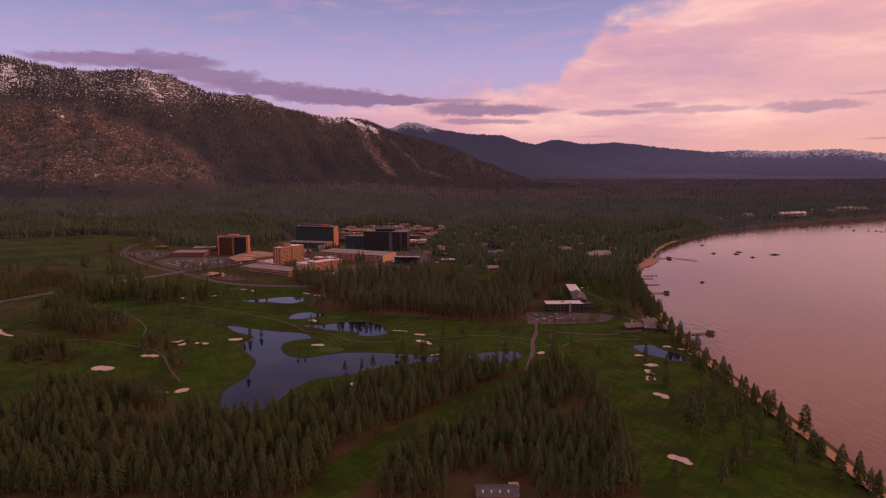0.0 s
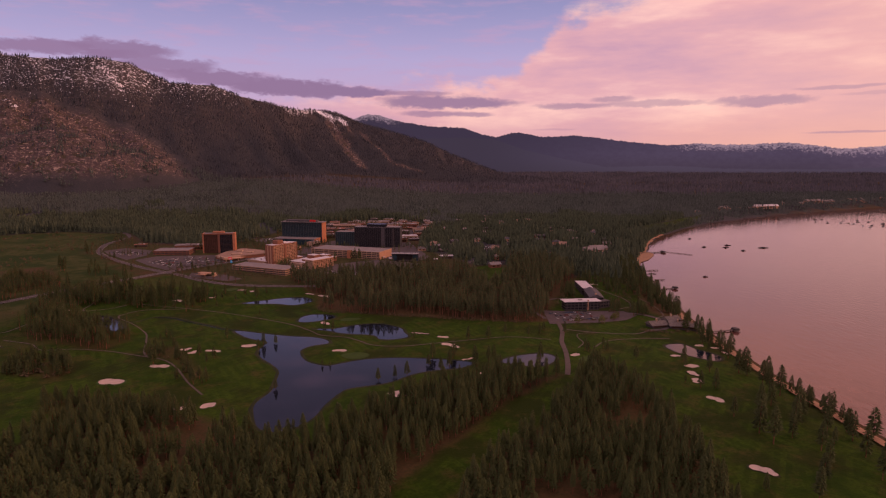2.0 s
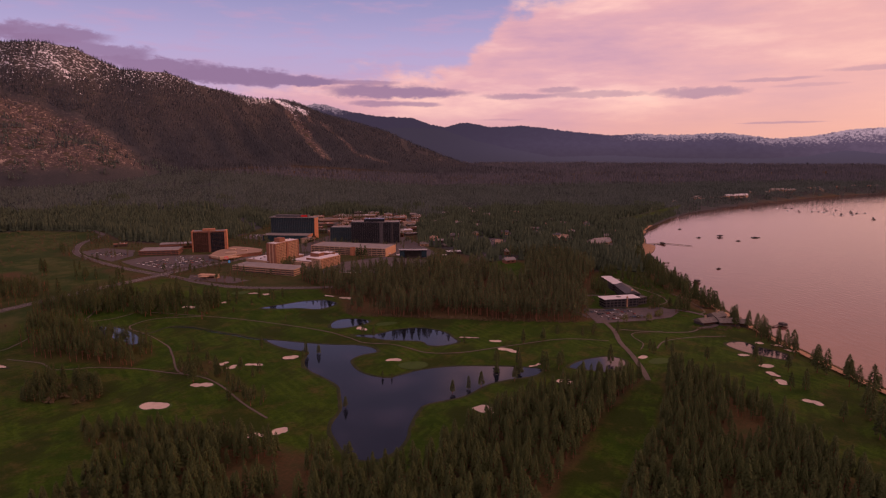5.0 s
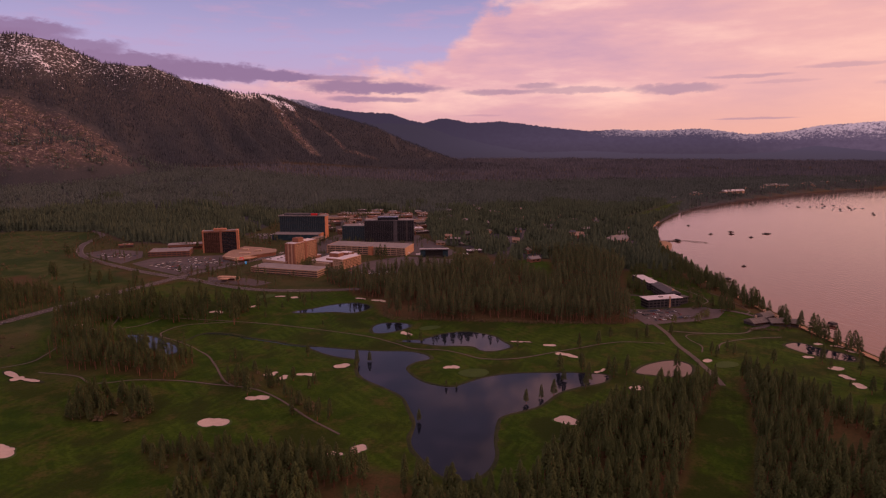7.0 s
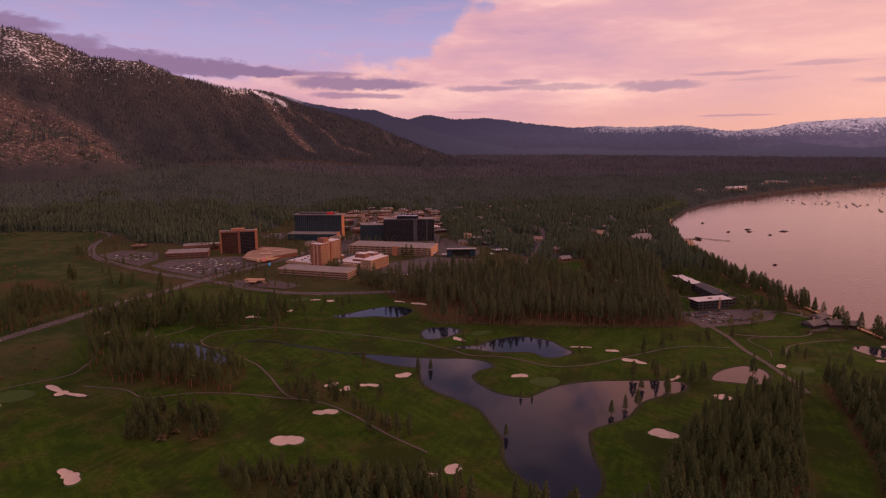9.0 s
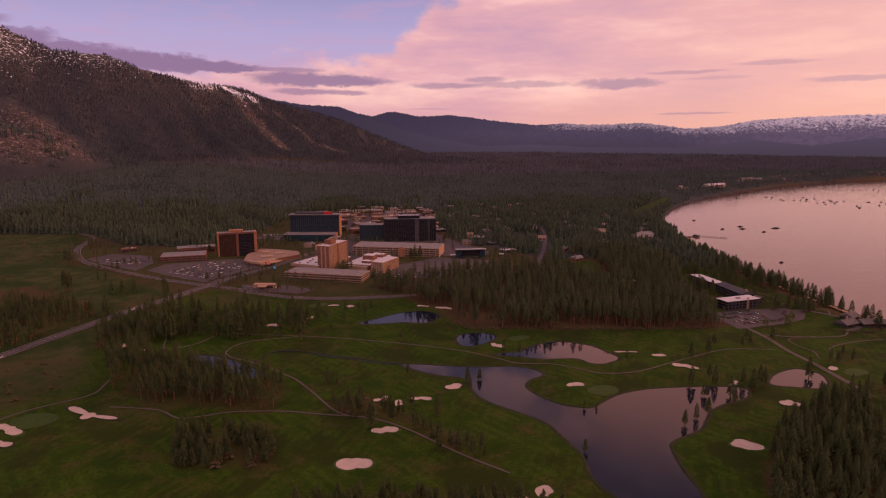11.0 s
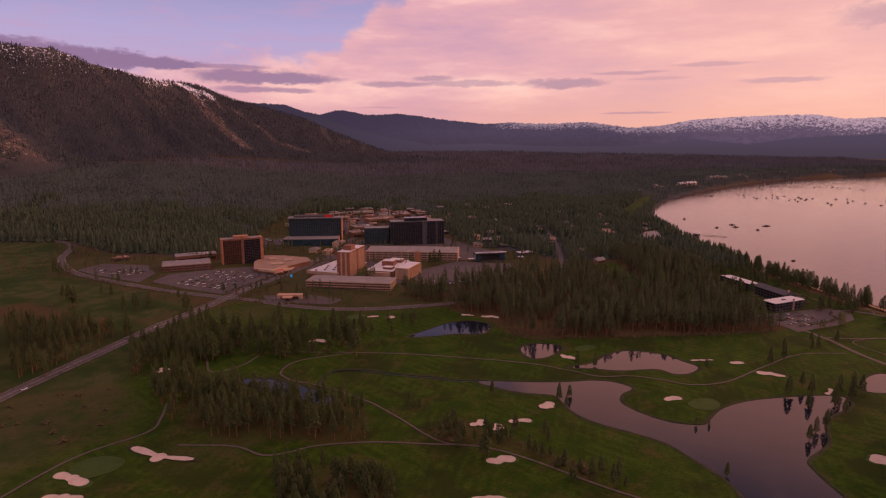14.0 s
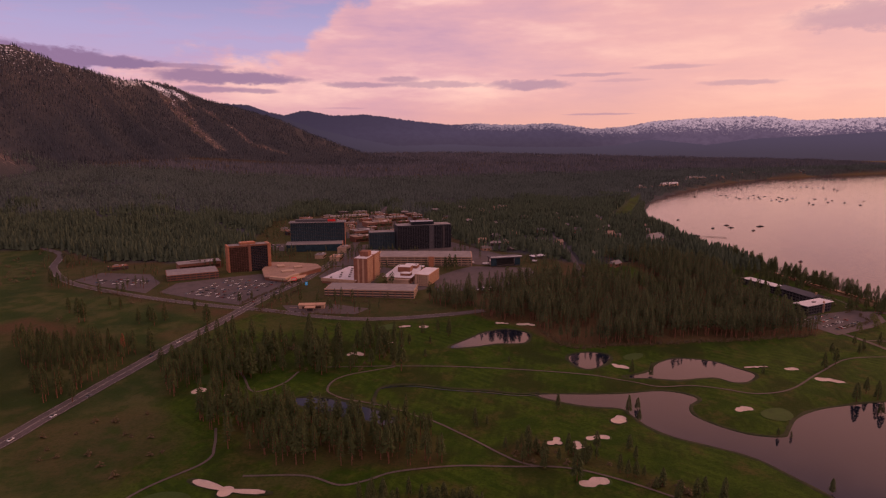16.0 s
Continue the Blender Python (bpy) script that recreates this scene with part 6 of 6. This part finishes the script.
part("roof", bm, SLATE, t, "low slate gable roof")
part("chimney", box(ln - 3, 7, hh, ln - 1.4, 9, hh + 6), CREAM, t, "tall pale chimney")
t, ln, hh = lodge_block((192, 934), (188, 878), 17, 6, 10, 3, WHITE_ROOF, "dark lodge wing with pale flat roof")
t, ln, hh = lodge_block((190, 806), (206, 812), 16, 4.5, 8.5, 2, SLATE, "dark low lodge entrance block")
for x, y, w, d, h, turn in ((222, 708, 20, 14, 3.4, 10), (243, 706, 22, 13, 3.4, -8), (250, 726, 18, 13, 4, 20), (263, 710, 14, 11, 3.4, -30)):
    z = land_at(x, y)
    t = thing("clubhouse", (x, y, z), "grey-roofed timber clubhouse near the shore", "building", "clubhouse wings", turn=turn)
    part("wall", box(0, 0, -1.5, w, d, h), DARK_WALL, t)
    bm = gable(w, d, 4.2, 1.4)
    bmesh.ops.translate(bm, vec=(0, 0, h), verts=bm.verts)
    part("roof", bm, SHINGLE, t, "grey shingle gable roof")
    part("window_band", box(1.5, -.12, 1, w - 1.5, .12, 3.2), BROWN_GLASS, t)
    part("chimney", box(w * .4, d * .4, h + 3, w * .4 + 1.6, d * .4 + 1.6, h + 7), TAN, t)


def dock(x, y, ln, turn, w=3.0, head=True):
    t = thing("dock", (x, y, 0), "long timber dock standing in the lake", "dock", "docks along the shore", turn=turn)
    part("deck", box(0, -w / 2, 1.0, ln, w / 2, 1.4), DECK, t)
    if head:
        part("pier_head", box(ln, -w * 1.6, 1.0, ln + 8, w * 1.6, 1.4), DECK, t)
        part("boathouse", box(ln + 1, -w * 1.2, 1.4, ln + 7, w * 1.2, 3.8), DARK_WALL, t)
    for k in range(int(ln / 8) + 1):
        part("post", box(k * 8 - .2, -w / 2, -3, k * 8 + .2, w / 2, 1.0), DECK, t)


dock(284, 700, 34, 8)
dock(318, 940, 34, 3)
dock(340, 1010, 30, 4, head=False)
dock(352, 1070, 28, 4, head=False)
dock(372, 1100, 24, 4, head=False)
dock(440, 1320, 55, -4, 6)
dock(500, 1330, 70, -48, 2.5, False)
dock(1465, 2266, 55, -54, 4, False)
dock(1195, 2120, 85, -70, 4)
dock(1819, 2415, 225, -69, 3, False)
dock(1130, 2070, 60, -60, 3, False)


def boat(x, y, ln, turn, m, mast):
    t = thing("boat", (x, y, 0), "small moored boat on the calm lake", "boat", "boats moored on the lake", turn=turn)
    bm = bmesh.new()
    sec = [(-.5, .30), (-.2, .36), (.2, .32), (.5, .02)]
    rows = [[bm.verts.new((u * ln, s * v * ln * .5, z)) for s, z in ((-1, 1.1), (-.7, -.3), (.7, -.3), (1, 1.1))] for u, v in sec]
    for r, q in zip(rows, rows[1:]):
        for i in range(3):
            bm.faces.new((r[i], q[i], q[i + 1], r[i + 1]))
        bm.faces.new((r[3], q[3], q[0], r[0]))
    bm.faces.new(rows[0])
    bmesh.ops.recalc_face_normals(bm, faces=bm.faces[:])
    part("hull", bm, m, t)
    q = part("cabin", box(-.2 * ln, -.12 * ln, 1.1, .1 * ln, .12 * ln, 2.4, bevel=.15), DARK_WALL, t)
    part("window", box(-.15 * ln, -.125 * ln, 1.6, .05 * ln, .125 * ln, 2.1), BROWN_GLASS, q)
    if mast:
        part("mast", box(-.08, -.08, 1.1, .08, .08, .85 * ln), SLATE, t)


brng = random.Random(12)
for x, y, ln in ((765, 1375, 22), (671, 1548, 10), (633, 1396, 11), (703, 1420, 14), (681, 1387, 14), (692, 1333, 10), (453, 1036, 8), (2028, 2055, 20), (1359, 1668, 15), (1653, 2204, 9)):
    boat(x, y, ln, brng.uniform(-25, 25), DARK_WALL, False)
MOORED = [(1315, 2029), (1354, 2039), (1374, 2031), (1304, 1961), (1335, 1949), (1309, 1913), (1358, 1916), (1473, 1992), (1377, 1908), (1378, 1885), (1430, 1935), (1472, 1942), (1362, 1826), (1398, 1833), (1482, 1890),
          (1354, 1787), (1453, 1856), (1453, 1833), (1413, 1806), (1397, 1710), (1546, 1797), (1583, 1782), (1474, 1699), (1543, 1733), (1508, 1666), (1486, 1599), (1628, 1679), (1490, 1841)]
HARBOUR = [(1959, 2214), (1982, 2205), (2009, 2194), (2033, 2185), (1996, 2132), (2049, 2144), (2042, 2114), (1983, 2011), (1876, 2282), (1700, 2260), (1790, 2290), (2090, 2230)]
for i, (x, y) in enumerate(MOORED + HARBOUR):
    boat(x, y, brng.uniform(9, 14), brng.uniform(0, 360), SLATE if i % 3 else WHITE_ROOF, i % 2 == 0)


# ---- houses in the woods and along the far shore ----
def house(x, y, w, d, h, turn, wall, roof):
    t = thing("house", (x, y, land_at(x, y)), "small gabled house among the pines", "house", "houses in the woods", turn=turn)
    q = part("wall", box(0, 0, -2, w, d, h), wall, t)
    part("window", box(w * .15, -.1, h * .35, w * .4, .1, h * .75), BROWN_GLASS, q)
    part("window", box(w * .6, -.1, h * .35, w * .85, .1, h * .75), BROWN_GLASS, q)
    bm = gable(w, d, d * .35)
    bmesh.ops.translate(bm, vec=(0, 0, h), verts=bm.verts)
    r = part("roof", bm, roof, t)
    part("chimney", box(w * .3, d * .4, h + d * .1, w * .3 + 1, d * .4 + 1, h + d * .35 + 1.2), TAN, r)


def some_house(x, y, big=1.0):
    house(x, y, hr.uniform(12, 20) * big, hr.uniform(9, 12) * big, hr.uniform(4, 7), hr.uniform(-25, 35), hr.choice((TAN, BROWN, DARK_WALL, CREAM)), hr.choice((SLATE, GREY_ROOF, SHINGLE, TAN_ROOF, GREY_ROOF)))


for x, y in HOMES:
    some_house(x, y)
for i in range(34):
    c = SHORE_HOMES[hr.randrange(len(SHORE_HOMES))]
    x, y = c[0] - hr.uniform(25, 110), c[1] + hr.uniform(20, 80)
    if shore_dist(np.array([[x, y]]))[0] > 20:
        some_house(x, y)
for x, y, ln, turn in ((1262, 2246, 118, 16), (1612, 2460, 90, 18), (1702, 2500, 70, 10), (1106, 2200, 60, 40), (300, 1232, 46, 16), (318, 1252, 40, 16)):
    house(x, y, ln, 18, 9 if x > 1000 else 5, turn, CREAM if x > 1000 else TAN, WHITE_ROOF if x == 1262 else GREY_ROOF)


# ---- cars ----
CAR_PAINT = [mat("car_paint", c, .6, .05, 3) for c in ((.62, .60, .60), (.035, .035, .04), (.14, .14, .15), (.22, .035, .03), (.05, .08, .14), (.40, .38, .37))]
TYRE = mat("tyre", (.02, .02, .02), .9, .1, 1)
CAR_GLASS = mat("car_glass", (.02, .022, .025), .4, .1, 1)


def car_parts():
    bm = bmesh.new()
    prof = [(-2.25, .45), (-2.2, .95), (-1.3, 1.02), (-.9, 1.02), (1.0, 1.0), (2.2, .85), (2.25, .45)]
    l = [bm.verts.new((x, -.9, z)) for x, z in prof]
    r = [bm.verts.new((x, .9, z)) for x, z in prof]
    bm.faces.new(l[::-1])
    bm.faces.new(r)
    for i in range(len(prof)):
        j = (i + 1) % len(prof)
        bm.faces.new((l[i], l[j], r[j], r[i]))
    bmesh.ops.recalc_face_normals(bm, faces=bm.faces[:])
    body = bpy.data.meshes.new("body")
    bm.to_mesh(body)
    bm.free()
    bm = bmesh.new()
    lo = [bm.verts.new(p) for p in ((-1.6, -.82, 1.0), (1.1, -.82, 1.0), (1.1, .82, 1.0), (-1.6, .82, 1.0))]
    hi = [bm.verts.new(p) for p in ((-1.1, -.68, 1.5), (.4, -.68, 1.5), (.4, .68, 1.5), (-1.1, .68, 1.5))]
    for i in range(4):
        j = (i + 1) % 4
        bm.faces.new((lo[i], lo[j], hi[j], hi[i]))
    bm.faces.new(hi)
    cab = bpy.data.meshes.new("cabin")
    bm.to_mesh(cab)
    bm.free()
    bm = bmesh.new()
    bmesh.ops.create_cone(bm, cap_ends=True, segments=8, radius1=.34, radius2=.34, depth=.22, matrix=Matrix.Rotation(math.pi / 2, 4, "X"))
    wh = bpy.data.meshes.new("wheel")
    bm.to_mesh(wh)
    bm.free()
    cab.materials.append(CAR_GLASS)
    wh.materials.append(TYRE)
    return body, cab, wh


BODY, CABIN, WHEEL = car_parts()
BODIES = []
for m in CAR_PAINT:
    b = BODY.copy()
    b.materials.append(m)
    BODIES.append(b)


def car(x, y, turn, k):
    t = thing("car", (x, y, land_at(x, y) + .32), "small parked car on the asphalt lot", "car", "parked cars", turn=turn)
    for nm, me, at in (("body", BODIES[k], (0, 0, 0)), ("cabin", CABIN, (0, 0, 0)), *(("wheel", WHEEL, (sx * 1.4, sy * .82, .34)) for sx in (-1, 1) for sy in (-1, 1))):
        o = new(nm, me)
        o.location = at
        o.parent = t


cr = random.Random(21)
for a, u, v, rows, n, fill in (((-528, 1132), (.80, -.60), (.60, .80), 9, 24, .5), ((-640, 1235), (.83, -.55), (.55, .83), 3, 22, .4), ((-225, 1052), (.94, -.34), (.34, .94), 2, 26, .6),
                              ((120, 748), (.98, .16), (-.16, .98), 4, 18, .7), ((-395, 1452), (.9, .4), (-.4, .9), 4, 12, .8), ((-290, 1530), (.9, .45), (-.45, .9), 2, 16, .6), ((-228, 1630), (.98, .17), (-.17, .98), 2, 20, .6), ((-110, 1690), (.98, .17), (-.17, .98), 2, 14, .6), ((98, 1290), (.45, .89), (-.89, .45), 2, 20, .8), ((282, 1208), (.9, .44), (-.44, .9), 3, 18, .8)):
    for i in range(rows):
        for j in range(n):
            if cr.random() < fill:
                x, y = a[0] + u[0] * j * 3.1 + v[0] * i * 11.5, a[1] + u[1] * j * 3.1 + v[1] * i * 11.5
                car(x, y, math.degrees(math.atan2(v[1], v[0])) + cr.choice((0, 180)), cr.choice((0, 0, 1, 2, 2, 3, 4, 5)))
for s in range(14):
    k = cr.random()
    a = np.array([(-469, 1044), (-323, 1262)]) if s % 2 else np.array([(-644, 787), (-502, 995)])
    p = a[0] + (a[1] - a[0]) * k
    d = (a[1] - a[0]) / np.linalg.norm(a[1] - a[0])
    car(p[0] + d[1] * 3.2 * (1 if s % 4 < 2 else -1), p[1] - d[0] * 3.2 * (1 if s % 4 < 2 else -1), math.degrees(math.atan2(d[1], d[0])), s % 6)
